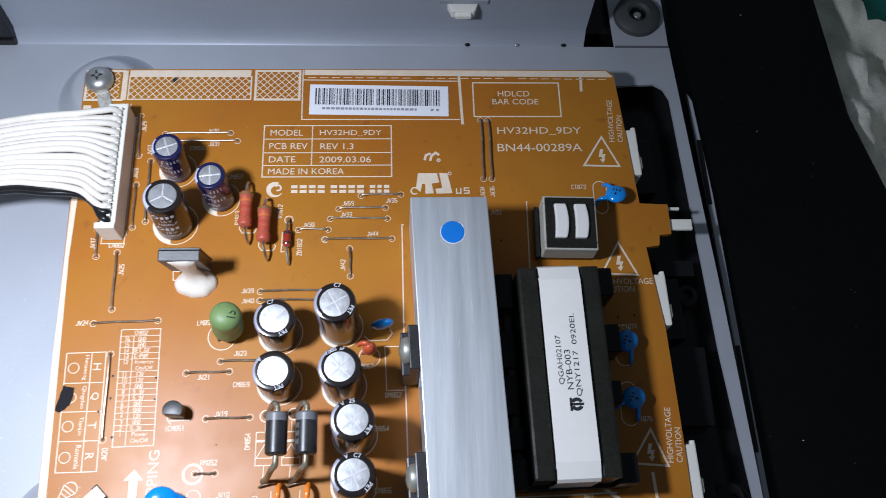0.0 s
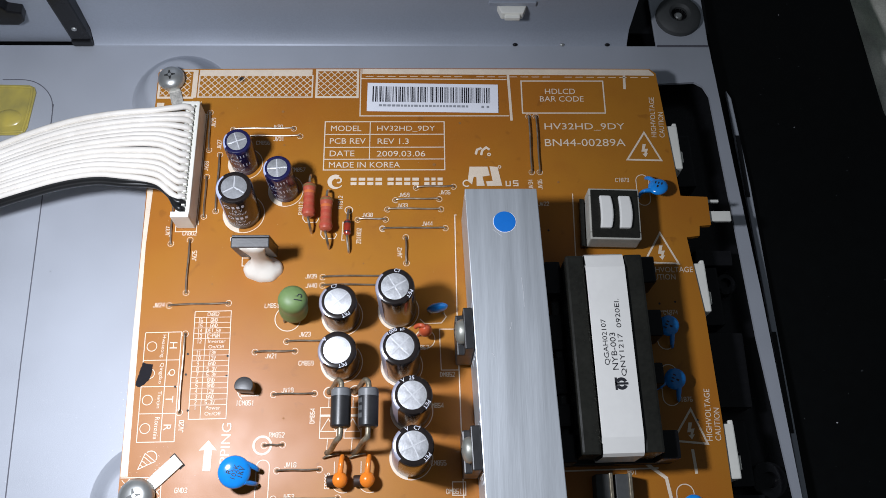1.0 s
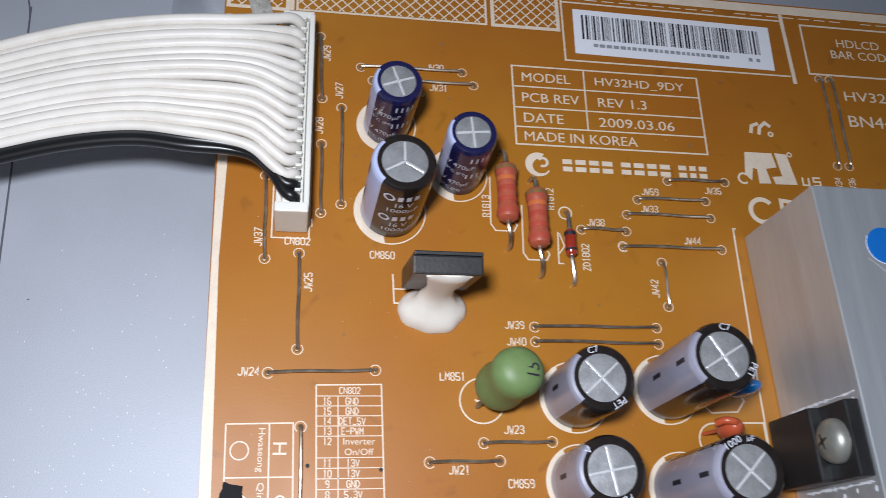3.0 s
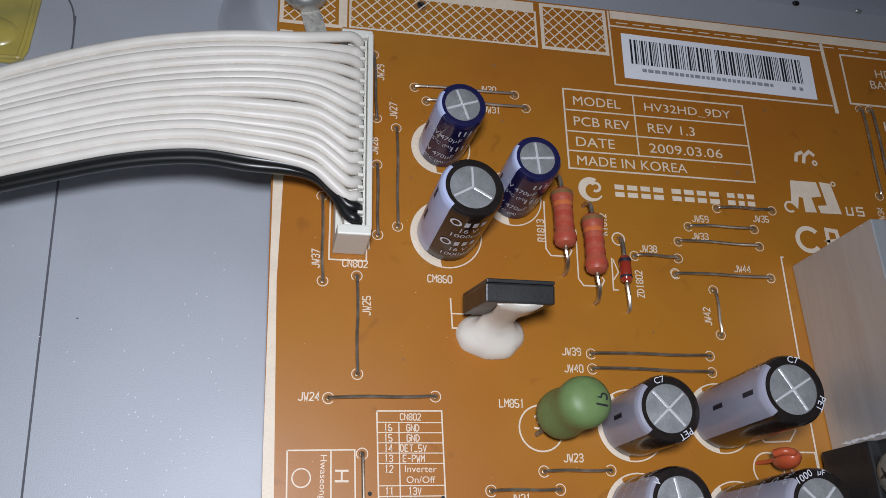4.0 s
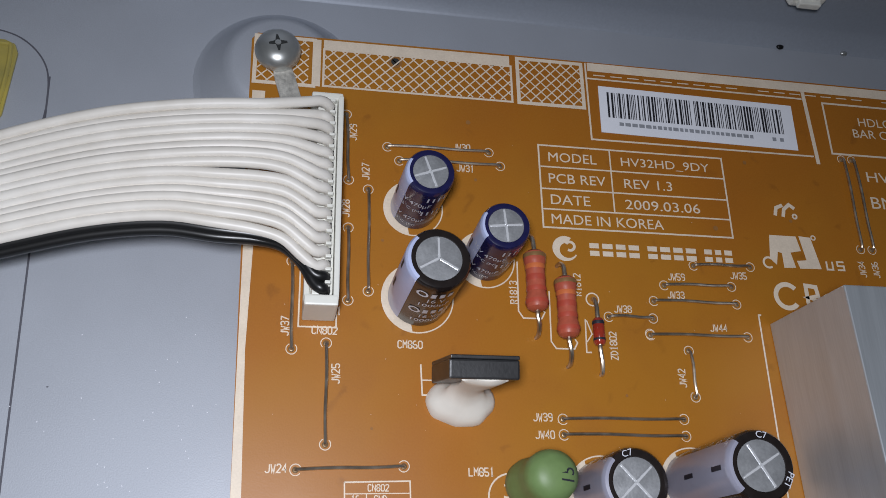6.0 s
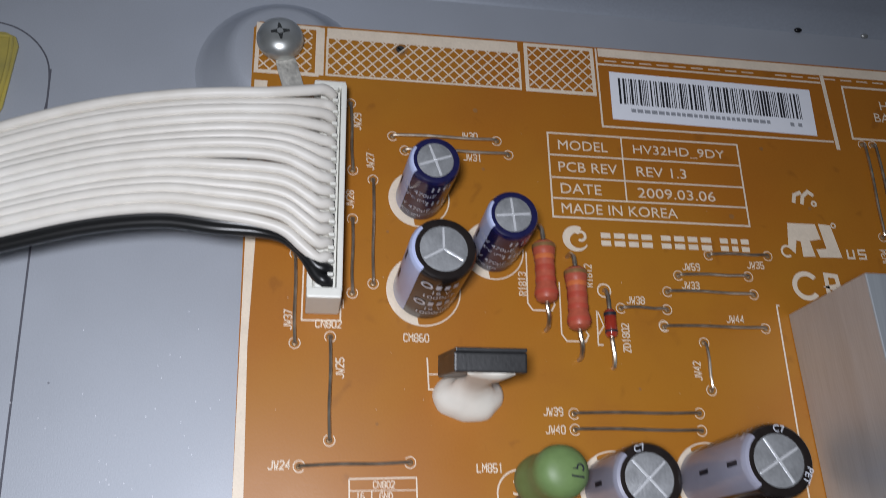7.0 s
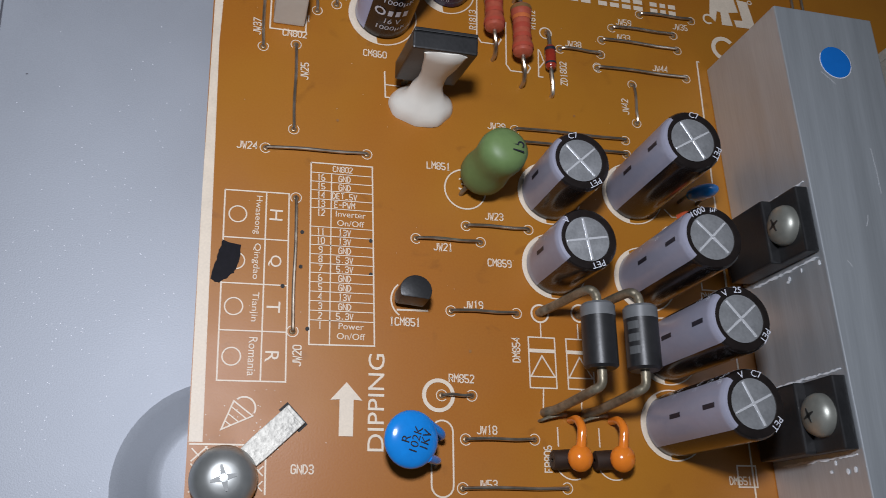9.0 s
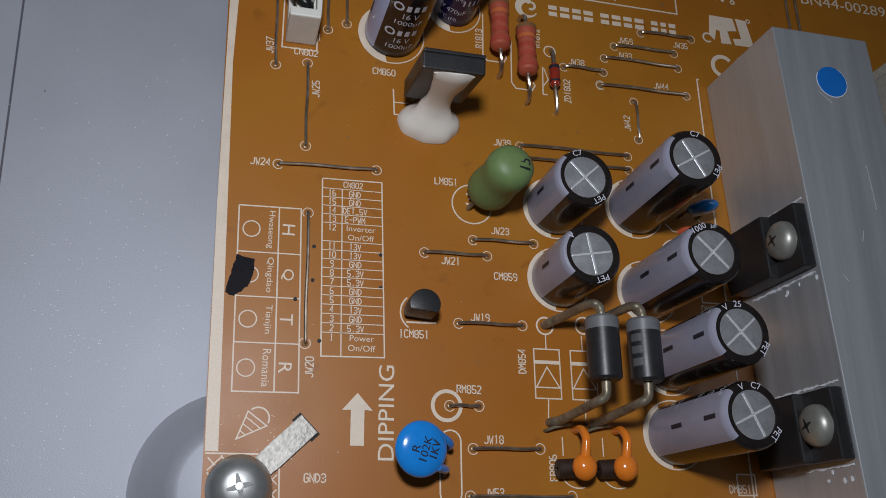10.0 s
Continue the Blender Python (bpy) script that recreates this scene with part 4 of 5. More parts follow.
for x in (7.9, 14.9):
    f_ = thing("orange_capacitor", at(x, -106.2, 0), "small glossy orange dipped capacitor with a bent neck", "capacitor", "orange dipped capacitors")
    b0 = tube([(0.3, 5.8, 0.2), (0.35, 5.6, 2.6), (0.3, 4.2, 4.4), (0.15, 2.4, 4.5), (0, 0.6, 4.2), (0, -1.6, 3.9)], 1.0, 14, 6, taper=lambda t: 0.62 + 0.2 * t)
    ball(2.0, 2.1, 1.7, Matrix.Translation((0, -0.4, 3.9)), 20, b0)
    part("dipped_body", b0, ORANGE, f_, smooth=True)
    part("lead", tube([(0, -0.6, 3.4), (-0.2, -1.0, 1.8), (-0.2, -1.2, -0.2)], 0.3, 8, 3), LEAD, f_)
    fb = thing("ferrite_bead", at(x - 1.9, -106.6, 0, 0, 0, 4), "dark brown ferrite bead lying under an orange capacitor", "bead", "ferrite beads")
    part("bead_body", lathe([(0.35, -1.75), (1.25, -1.75), (1.5, -1.5), (1.5, 1.5), (1.25, 1.75), (0.35, 1.75)], 24), BEAD, fb, smooth=True).matrix_basis = at(0, 0, 1.52, 0, 90, 0)
    part("lead", tube([(-2.6, 6.2, -0.2), (-2.4, 6.2, 0.8), (-1.4, 6.5, 1.3), (0.6, 6.8, 1.4), (1.7, 6.8, 1.0)], 0.26, 8, 4), LEAD, fb)


def disc_cap(m, r, leads, name, label, pad=1.25, group=""):
    d = thing(name, m, label, "capacitor", group)
    part("disc", ball(r, r, pad, None, 28), BLUE, d, smooth=True)
    for pts in leads:
        part("leg", tube(pts, 0.68, 10, 5, taper=lambda t: 1.15 - 0.55 * t), BLUE, d, "blue coated leg", smooth=True)
    return d


bcm = disc_cap(at(-18.8, -104.6, 6.0, 6, 10, 0), 4.15, [[(2.6, 2.2, 0), (5.0, 1.2, -1.2), (5.8, 0.6, -2.4), (6.0, 0.4, -4.2)], [(2.6, -2.4, 0), (4.6, -2.8, -1.6), (5.6, -2.9, -3.0), (5.9, -3.2, -4.8)]], "ceramic_disc_capacitor", "blue ceramic disc capacitor leaning over the board", 1.5)
part("tinned_leg", tube([(5.9, -3.0, -4.0), (6.0, -4.2, -5.4), (6.0, -4.6, -7.0)], 0.3, 8, 4), LEAD, bcm)
part("tinned_leg", tube([(6.0, 0.4, -3.6), (6.0, 0.4, -5.2), (6.1, 0.5, -7.2)], 0.3, 8, 4), LEAD, bcm)
for s, x, w in (("R", -1.4, 1.0), ("102K", 0.1, 3.6), ("1KV", 1.6, 2.6)):
    lettering(s, at(x, 0.1, 1.52, 0, 0, 75), w, 1.25, DARKPRINT, bcm, "print")
gname = "blue disc capacitors at the high-voltage edge"
for x, y, rz in ((98.8, -23.6, 160), (97.4, -65.9, 245), (97.6, -80.9, 245), (99.0, -114.0, 200)):
    lg = [[(1.2, 1.6, 0), (3.4, 2.4, -0.2), (4.6, 2.9, -1.4), (5.0, 3.2, -3.4)], [(1.2, -1.6, 0), (3.2, -2.8, -0.4), (4.4, -3.6, -1.6), (4.8, -4.0, -3.4)]]
    dk = disc_cap(at(x, y, 3.3, 10, 14, rz), 2.9, lg, "ceramic_disc_capacitor", "blue ceramic disc capacitor splayed beside the transformer", 1.3, gname)
    for u, v, l in ((0.0, 0.75, 0.5), (-0.9, -0.5, 0.35), (0.0, -0.5, 0.35), (0.9, -0.5, 0.35)):
        part("print_bar", box(u - l / 2, u + l / 2, v - 0.4, v + 0.4, 1.16, 1.30), DARKPRINT, dk)
bo = thing("film_capacitor", at(33.4, -61.0, 0), "small blue epoxy capacitor wedged behind the tall cans", "capacitor")
part("epoxy_body", ball(3.0, 1.3, 2.6, Matrix.Translation((0, 0, 5.2)), 20), BLUE, bo, smooth=True).rotation_euler.z = radians(12)
for x in (-1.8, 1.8):
    part("lead", tube([(x, 0, 4), (x, 0, 2), (x, 0, -0.2)], 0.3, 8, 3), LEAD, bo)
ro = thing("small_capacitor", at(29.6, -67.4, 0), "small brick-red dipped capacitor standing among the cans", "capacitor")
drop = tube([(-2.2, 0.6, 6.4), (-1.4, 0.8, 7.6), (-0.2, 0.6, 8.0), (0.6, 0.2, 7.2)], 0.62, 10, 4)
ball(1.9, 1.7, 3.0, Matrix.Translation((0.5, 0, 5.2)), 18, drop)
part("dipped_body", drop, REDC, ro, smooth=True)
for x in (-1.0, 1.0):
    part("lead", tube([(x * 0.6, 0, 5), (x, 0, 2), (x * 1.6, 0, -0.2)], 0.32, 8, 3), REDC, ro)
mark(ring(2.6, 2.85, 0, 360, 24, 30.0, -68.4), "printed_circle")

ic = thing("small_transistor", at(-18.0, -82.3, 0), "small black half-round transistor standing on the board", "transistor")
part("epoxy_case", prism([(2.5 * math.cos(radians(a)), 2.4 * math.sin(radians(a))) for a in range(-35, 216, 12)], 1.4, 6.0, b=0.25), EPOXY, ic, smooth=True)
for x in (-1.27, 0, 1.27):
    part("lead", box(x - 0.22, x + 0.22, -0.3, 0.1, -0.2, 1.6), LEAD, ic)
mark(stroke([(-19.8, -83.9), (-14.8, -83.8)], 0.3))
mark(ring(3.0, 3.25, 130, 235, 12, -17.6, -82.2), "printed_outline")


# ---- resistors and zener ----
def resistor(x, y0, y1, z, r, hole0, hole1, bands, coat, name, label, group=""):
    t = thing(name, at(x, (y0 + y1) / 2, 0), label, "resistor" if name == "resistor" else "diode", group)
    h = (y1 - y0) / 2
    prof = [(0, -h), (r * 0.62, -h), (r * 0.95, -h + 0.45), (r * 1.06, -h + 1.3), (r * 1.02, -h + 2.2), (r * 0.9, -h + 2.9), (r * 0.9, h - 2.9), (r * 1.02, h - 2.2), (r * 1.06, h - 1.3), (r * 0.95, h - 0.45), (r * 0.62, h), (0, h)]
    if name != "resistor":
        prof = [(0, -h), (r * 0.7, -h), (r, -h + 0.4), (r, h - 0.4), (r * 0.7, h), (0, h)]
    part("coated_body" if name == "resistor" else "glass_body", lathe(prof, 28), coat, t, smooth=True).matrix_basis = at(0, 0, z, -90)
    for p, wd, k, m_ in bands:
        part("colour_band", lathe([(r * k, h * p - wd), (r * (k + 0.02), h * p), (r * k, h * p + wd)], 28), m_, t, smooth=True).matrix_basis = at(0, 0, z, -90)
    mid = (y0 + y1) / 2
    for s, (hx, hy) in ((1, hole0), (-1, hole1)):
        e = s * h
        hx, hy = hx - x, hy - mid
        part("lead", tube([(0, e * 0.96, z), (0, e + s * 0.8, z), (hx * 0.5, (e + hy) / 2 + s * 0.5, z * 0.86), (hx * 0.9, hy - s * 0.15, z * 0.42), (hx, hy, -0.2)], 0.38, 8, 5), WIRE, t, smooth=True)
    return t


B4 = [(0.80, 0.35, 1.075, BANDG), (0.05, 0.5, 0.92, BANDR), (-0.32, 0.4, 0.94, BANDR), (-0.74, 0.35, 1.08, BANDR), (0.42, 0.4, 0.95, BANDO)]
rl = "brick-red axial power resistor with colour bands, raised on its leads"
resistor(-3.3, -33.0, -22.6, 4.0, 1.78, (-3.3, -18.6), (-2.6, -36.6), B4, RESIST, "resistor", rl, "power resistors")
resistor(1.8, -37.4, -27.0, 4.0, 1.78, (1.9, -23.6), (2.6, -41.4), B4, RESIST, "resistor", rl, "power resistors")
resistor(7.8, -38.0, -33.4, 2.0, 1.0, (7.9, -29.4), (8.3, -42.6), [(0.65, 0.3, 1.02, DARKPRINT), (-0.6, 0.2, 1.02, DARKPRINT)], GLASSR, "zener_diode", "tiny red glass zener diode on long leads")

# ---- regulator with silicone ----
rg = thing("regulator", at(-16.3, -43.3, 0, 10), "black upright regulator bedded in a white silicone blob", "regulator")
part("epoxy_case", box(-5.1, 5.1, -1.6, 1.2, 5.2, 19.3, 0.3), EPOXY, rg)
part("tab_edge", box(-4.9, 5.1, 1.22, 1.8, 4.2, 19.3, 0.15), EPOXY, rg)
for x in (-2.54, 0, 2.54):
    part("lead", box(x - 0.4, x + 0.4, -0.6, 0.0, -0.2, 5.4), LEAD, rg)
sl = bmesh.new()
rings = []
for z, rx, yc, ry in ((0.02, 5.6, -1.2, 4.0), (0.8, 5.5, -1.2, 3.9), (1.7, 5.0, -1.3, 3.3), (2.5, 4.2, -1.4, 2.6), (3.6, 3.2, -0.9, 2.0), (5.2, 2.6, -0.2, 1.6), (7.5, 2.3, -0.3, 1.2), (10.0, 2.3, -0.7, 0.95), (13.0, 2.6, -1.15, 0.8), (15.5, 3.1, -1.5, 0.7), (17.4, 3.4, -1.7, 0.55), (18.1, 2.4, -1.6, 0.3)):
    rings.append([sl.verts.new((0.4 + rx * math.cos(2 * math.pi * k / 36), yc + ry * math.sin(2 * math.pi * k / 36), z)) for k in range(36)])
for p, q in zip(rings, rings[1:]):
    for k in range(36):
        sl.faces.new((p[k], p[(k + 1) % 36], q[(k + 1) % 36], q[k]))
sl.faces.new(rings[-1])
for v in sl.verts:
    v.co += Vector((noise.noise(v.co * 0.35), noise.noise(v.co * 0.35 + Vector((9, 0, 0))), noise.noise(v.co * 0.35 + Vector((0, 9, 0))))) * 0.32
    v.co.z = max(v.co.z, 0.02)
so = tagged(part("silicone_blob", sl, SILICONE, smooth=True), "glossy white silicone blob running down the regulator", "silicone")
so.matrix_world = at(-16.3, -46.4, 0)

# ---- heatsink ----
hs = thing("heatsink", at(0, 0, 0), "long brushed aluminium heatsink bar on the board, scratched along its corner", "heatsink")
ch_bm = bmesh.new()
sec = [(0, 0.05), (0, 21.7), (19.4, 21.7), (19.4, 0.05), (17.2, 0.05), (17.2, 19.2), (2.2, 19.2), (2.2, 0.05)]
ea = [ch_bm.verts.new((40.8 + u, -32.6, w)) for u, w in sec]
eb = [ch_bm.verts.new((44.6 + u, -128, w)) for u, w in sec]
ch_bm.faces.new(ea)
ch_bm.faces.new(eb[::-1])
for i in range(len(sec)):
    j = (i + 1) % len(sec)
    ch_bm.faces.new((ea[i], ea[j], eb[j], eb[i]))
bmesh.ops.recalc_face_normals(ch_bm, faces=ch_bm.faces)
part("channel", bev(ch_bm, 0.22, 2), ALU, hs)
dot = tagged(part("round_sticker", lathe([(2.95, 0.0), (2.95, 0.09), (2.8, 0.12), (0, 0.12)], 40), BLUEDOT), "round blue paper sticker on the aluminium heatsink", "sticker")
part("torn_rim", ring(2.93, 3.1, 150, 420, 30), PAPER, dot, "white torn paper rim").location.z = 0.03 * MM
dot.matrix_world = at(51.2, -42.3, 21.71)


def power_transistor(y, top):
    x = 40.9 + (-32.6 - y) * 0.0398
    t = thing("power_transistor", at(x, y, 0, 0, 0, 2.28), "black power transistor screwed flat against the aluminium heatsink", "transistor", "transistors on the heatsink")
    part("epoxy_case", box(-4.4, -0.25, -5.4, 5.4, 3.0, top - 6.5, 0.4), EPOXY, t)
    part("mounting_tab", box(-2.6, -0.2, -5.4, 5.4, top - 7.0, top, 0.3), EPOXY, t)
    for yy in (-2.54, 0, 2.54):
        part("lead", box(-2.4, -1.8, yy - 0.45, yy + 0.45, -0.2, 3.4), LEAD, t)
    hd = part("screw", lathe([(3.25, 0), (3.25, 0.7), (2.95, 1.4), (2.1, 2.0), (0.9, 2.3), (0, 2.35)], 32), DULLSCREW, t, "domed steel screw", smooth=True)
    hd.matrix_basis = at(-2.6, 0, top - 3.7, 0, -90, 0)
    for a in (20, 110):
        # raised dark arms; the recess's shade is in their colour
        part("cross_slot", prism([(-1.15, -0.10), (-0.3, -0.26), (0.3, -0.26), (1.15, -0.10), (1.15, 0.10), (0.3, 0.26), (-0.3, 0.26), (-1.15, 0.10)], 1.9, 2.37), SLOT_SHADE, hd, "cross slot painted dark to look sunken").rotation_euler.z = radians(a)
    return t


power_transistor(-71.2, 21.2)
power_transistor(-101.2, 21.2)
for y in (-64.7, -77.4, -94.9, -107.4):
    x = 40.9 + (-32.6 - y) * 0.0398 - 0.12
    rr = random.Random(int(-y))
    lo_ = [(k * 0.6, -rr.uniform(0.03, 0.3) * (k % 7 > 1)) for k in range(30)]
    hi_ = [(k * 0.6, rr.uniform(0.03, 0.35)) for k in range(29, -1, -1)]
    part("paste_smear", prism(lo_ + hi_, 0, 0.1), PASTE, hs, "white thermal paste smear").matrix_basis = at(x, y, 3, 0, -90, 0)
    for k in range(4):
        part("paste_fleck", ball(0.06, rr.uniform(0.15, 0.5), rr.uniform(0.15, 0.4), None, 8), PASTE, hs).matrix_basis = at(x, y - rr.uniform(0.6, 2.6), rr.uniform(12, 20.5))
for x0, y0, x1, y1 in ((48.0, -44.5, 50.5, -46.6), (55, -58, 55.4, -66), (52, -70, 51.4, -72), (46.6, -78, 47.4, -79)):
    part("scratch", stroke([(x0, y0), ((x0 + x1) / 2 + 0.1, (y0 + y1) / 2), (x1, y1)], 0.12), GLINT_AND_SCRATCH, hs).location.z = 21.74 * MM

# ---- small transformer ----
ct = thing("small_transformer", at(83.9, -34.6, 0, 0, 0, -1.5), "small grey ferrite transformer with two white bobbins in a square frame", "transformer")
part("bobbin_base", box(-7.0, 7.0, -7.4, 7.8, 0.1, 3.6, 0.4), FERRITEB, ct)
part("core_frame", box(-7.2, 7.2, -7.8, -5.6, 2.6, 9.0, 0.35), FERRITE, ct)
part("core_frame", box(-7.2, 7.2, 5.6, 7.8, 2.6, 9.0, 0.35), FERRITE, ct)
part("core_frame", box(-7.2, -5.6, -5.6, 5.6, 2.6, 9.0, 0.35), FERRITE, ct)
part("core_frame", box(5.6, 7.2, -5.6, 5.6, 2.6, 9.0, 0.35), FERRITE, ct)
part("core_plate", box(-6.7, 6.7, -7.3, 7.3, 8.6, 9.3, 0.3), FERRITEB, ct)
for x in (-2.6, 2.8):
    ys_ = [4.9 - 0.98 * q for q in range(11)]
    bow = [(x - 1.8 + 0.3 * (1 - (q / 4.9) ** 2), q + 0.2) for q in ys_] + [(x + 1.4 + 0.65 * (1 - (q / 4.9) ** 2), q + 0.2) for q in ys_[::-1]]
    part("winding_tape", prism(bow, 9.0, 10.3, b=0.4), TAPE, ct, "white taped winding bulging sideways")
part("pin_rail", box(-8.6, -7.3, -7.4, 7.4, 0.1, 2.4, 0.2), FERRITEB, ct)

# ---- main transformer ----
mt = thing("main_transformer", at(78.6, -76.0, 0, 0, 0, 1.2), "large black ferrite transformer wrapped in white printed tape", "transformer")
part("core_half", box(-10.4, -5.4, -26.4, 26.4, 3.0, 16.0, 0.7), FERRITEB, mt)
part("core_half", box(5.4, 10.4, -26.4, 26.4, 3.0, 16.0, 0.7), FERRITEB, mt)
part("core_end", box(-5.4, 5.4, 23.4, 26.4, 3.0, 15.4, 0.4), FERRITEB, mt)
part("core_end", box(-5.4, 5.4, -26.4, -23.4, 3.0, 15.4, 0.4), FERRITEB, mt)
tp = bmesh.new()
prof = [(-26.9, 4), (-26.9, 14.8), (-26.2, 15.9), (-22.4, 17.0), (22.6, 17.0), (26.2, 15.9), (26.9, 14.8), (26.9, 4), (26.2, 4), (26.2, 14.0), (22, 16.2), (-22, 16.2), (-26.2, 14), (-26.2, 4)]
va = [tp.verts.new((-5.2, y, z)) for y, z in prof]
vb = [tp.verts.new((5.2, y, z)) for y, z in prof]
for i in range(len(prof)):
    j = (i + 1) % len(prof)
    tp.faces.new((va[i], vb[i], vb[j], va[j]))
bmesh.ops.recalc_face_normals(tp, faces=tp.faces)
part("tape_wrap", tp, TAPE, mt, "white tape band with black print")
part("bobbin_base", box(-13.0, 13.0, -27.4, 27.6, 0.1, 3.2, 0.4), BLACKP, mt)
for x0, x1, y0, y1, h in ((-15.4, -10.6, 18, 27.4, 9), (-15.0, -10.6, 3, 13, 6), (-15.0, -10.6, -9, 1, 6), (-15.0, -10.6, -18, -12, 8), (-15.4, -10.6, -27.4, -20, 10), (10.6, 15.2, 20, 27.6, 11), (10.6, 15.6, 5.2, 12.6, 10), (10.6, 14.6, -7.6, -1.8, 9), (10.6, 15.8, -27.4, -20, 11)):
    part("bobbin_post", box(x0, x1, y0, y1, 0.2, h, 0.7), BLACKP, mt)
part("winding", box(-13.4, -10.5, -22, 22, 1, 4.6, 0.8), FERRITEB, mt)
part("winding", box(10.5, 12.6, -22, 22, 1, 4.6, 0.8), FERRITEB, mt)
for s, x, yc, w in (("QGAH02107", -2.0, 2.0, 12.2), ("NYB-003", -0.1, -0.5, 9.8), ("QNY1217  0920EI.", 2.0, 3.2, 20.6)):
    lettering(s, at(x, yc, 17.05, 0, 0, 90), w, 1.5, INK, mt, "print")
for a0, a1 in ((25, 155), (205, 335)):
    part("maker_stamp", ring(0.75, 1.6, a0, a1, 14, 1.0, -9.0), INK, mt).location.z = 17.06 * MM
for pts in ([(-0.7, -9.3), (2.7, -9.3), (2.7, -8.7), (-0.7, -8.7)], [(-0.7, -10.6), (-0.1, -10.6), (-0.1, -7.4), (-0.7, -7.4)]):
    part("maker_stamp", flat(pts, 17.065), INK, mt)

# ---- barcode label ----
lb = thing("barcode_label", at(32.8, 8.3, 0.11, 0, 0, -0.9), "white paper barcode label stuck inside a printed frame", "label")
part("paper", prism([(-20.2, -5.0), (20.2, -5.0), (20.2, 5.0), (-20.2, 5.0)], 0, 0.12), PAPER, lb)
rb = random.Random(11)
x = -18.6
while x < 17.8:
    w = rb.choice((0.16, 0.16, 0.3, 0.42))
    if not -1.6 < x < -0.9:
        part("bar", flat([(x, -1.7), (x + w, -1.7), (x + w, 3.8), (x, 3.8)], 0.135), INK, lb)
    x += w + rb.choice((0.16, 0.2, 0.3, 0.42))
x = -16.5
while x < 10.5:
    w = rb.choice((0.7, 0.9, 1.1))
    part("text_bar", flat([(x, -3.3), (x + w, -3.3), (x + w, -2.55), (x, -2.55)], 0.135), GREYINK, lb)
    x += w + 0.28
for x in (15.0, 16.6):
    part("text_bar", flat([(x, -3.4), (x + 0.8, -3.4), (x + 0.8, -2.6), (x, -2.6)], 0.135), GREYINK, lb)

# ---- screws and earth tabs ----
def board_screw(x, y, r, turn, tab_to, label, tw):
    s = thing("machine_screw", at(x, y, 0.75), label, "screw", "board fixing screws")
    head = part("screw_head", lathe([(r * 1.0, 0), (r * 1.02, 0.8), (r * 0.94, 1.7), (r * 0.75, 2.5), (r * 0.45, 3.0), (0, 3.15)], 44), SCREW, s, smooth=True)
    for a in (turn, turn + 90):
        # dark prisms paint the recess shade instead of a cut cross
        part("cross_slot", prism([(-r * 0.40, -0.16), (-0.5, -0.42), (0.5, -0.42), (r * 0.40, -0.16), (r * 0.40, 0.16), (0.5, 0.42), (-0.5, 0.42), (-r * 0.40, 0.16)], 2.5, 3.17 + 0.004 * (a > turn)), SLOT_SHADE, head, "cross slot painted dark to look sunken").rotation_euler.z = radians(a)
    # small steel cap over the dark cross, the bright middle of the recess
    part("recess_floor", lathe([(0.55, 3.18), (0.3, 3.20), (0, 3.18)], 10), SCREW, head)
    part("shank", lathe([(1.4, 0.1), (1.4, -2.6), (0, -2.8)], 16), SCREW, s)
    t = thing("earth_tab", at(x, y, 0.04), "bright tinned earth tab under the screw head", "tab", "earth tabs")
    d = Vector(tab_to) - Vector((x, y))
    l, a = d.length, math.degrees(math.atan2(d.y, d.x))
    part("washer", lathe([(1.5, 0.05), (1.5, 0.68), (r * 0.9, 0.68), (r * 0.9, 0.05)], 32), TABM, t)
    o = part("strip", prism([(1.5, -tw * 0.42), (l * 0.5, -tw * 0.5), (l, -tw * 0.5), (l, tw * 0.5), (l * 0.5, tw * 0.5), (1.5, tw * 0.42)], 0.02, 0.62, b=0.1), TABM, t)
    o.rotation_euler.z = radians(a)
    # no opening is cut; a dark plate paints the slot's shade
    o = part("board_slot_shade", box(l - 1.0, l + 0.7, -tw * 0.5 - 0.4, tw * 0.5 + 0.4, -0.03, 0.02), SHADOWIN, t, "slot in the board, its shade painted dark")
    o.rotation_euler.z = radians(a)
    o = part("hook", box(l - 0.1, l + 0.5, -tw * 0.5, tw * 0.5, -0.4, 0.66, 0.1), TABM, t)
    o.rotation_euler.z = radians(a)


board_screw(-47.5, 14.3, 4.0, 10, (-44.6, 4.4), "domed steel cross-head screw at the board corner", 3.6)
board_screw(-44.4, -110.0, 4.6, 15, (-35.0, -100.9), "large domed steel cross-head screw by the earth tab", 3.6)

# ---- wire connector and ribbon ----
cn = thing("wire_connector", at(-38.7, -16.4, 0), "cream nylon sixteen-way wire connector on the board", "connector")
part("shell_wall", box(1.7, 2.6, -17.6, 18.2, 0.05, 8.4, 0.25), CONN, cn)
part("shell_wall", box(-2.7, -1.8, -17.6, 18.2, 0.05, 4.2, 0.2), CONN, cn)
part("shell_end", box(-2.7, 2.5, -18.6, -16.9, 0.05, 8.6, 0.3), CONN, cn)
part("shell_end", box(-2.7, 2.5, 17.5, 18.8, 0.05, 8.2, 0.3), CONN, cn)
part("floor_block", box(-1.8, 1.2, -16.9, 17.5, 0.05, 3.4), CONN, cn)
part("plug_body", box(-1.6, 1.6, -16.6, 17.2, 3.4, 7.6, 0.2), CONN, cn)
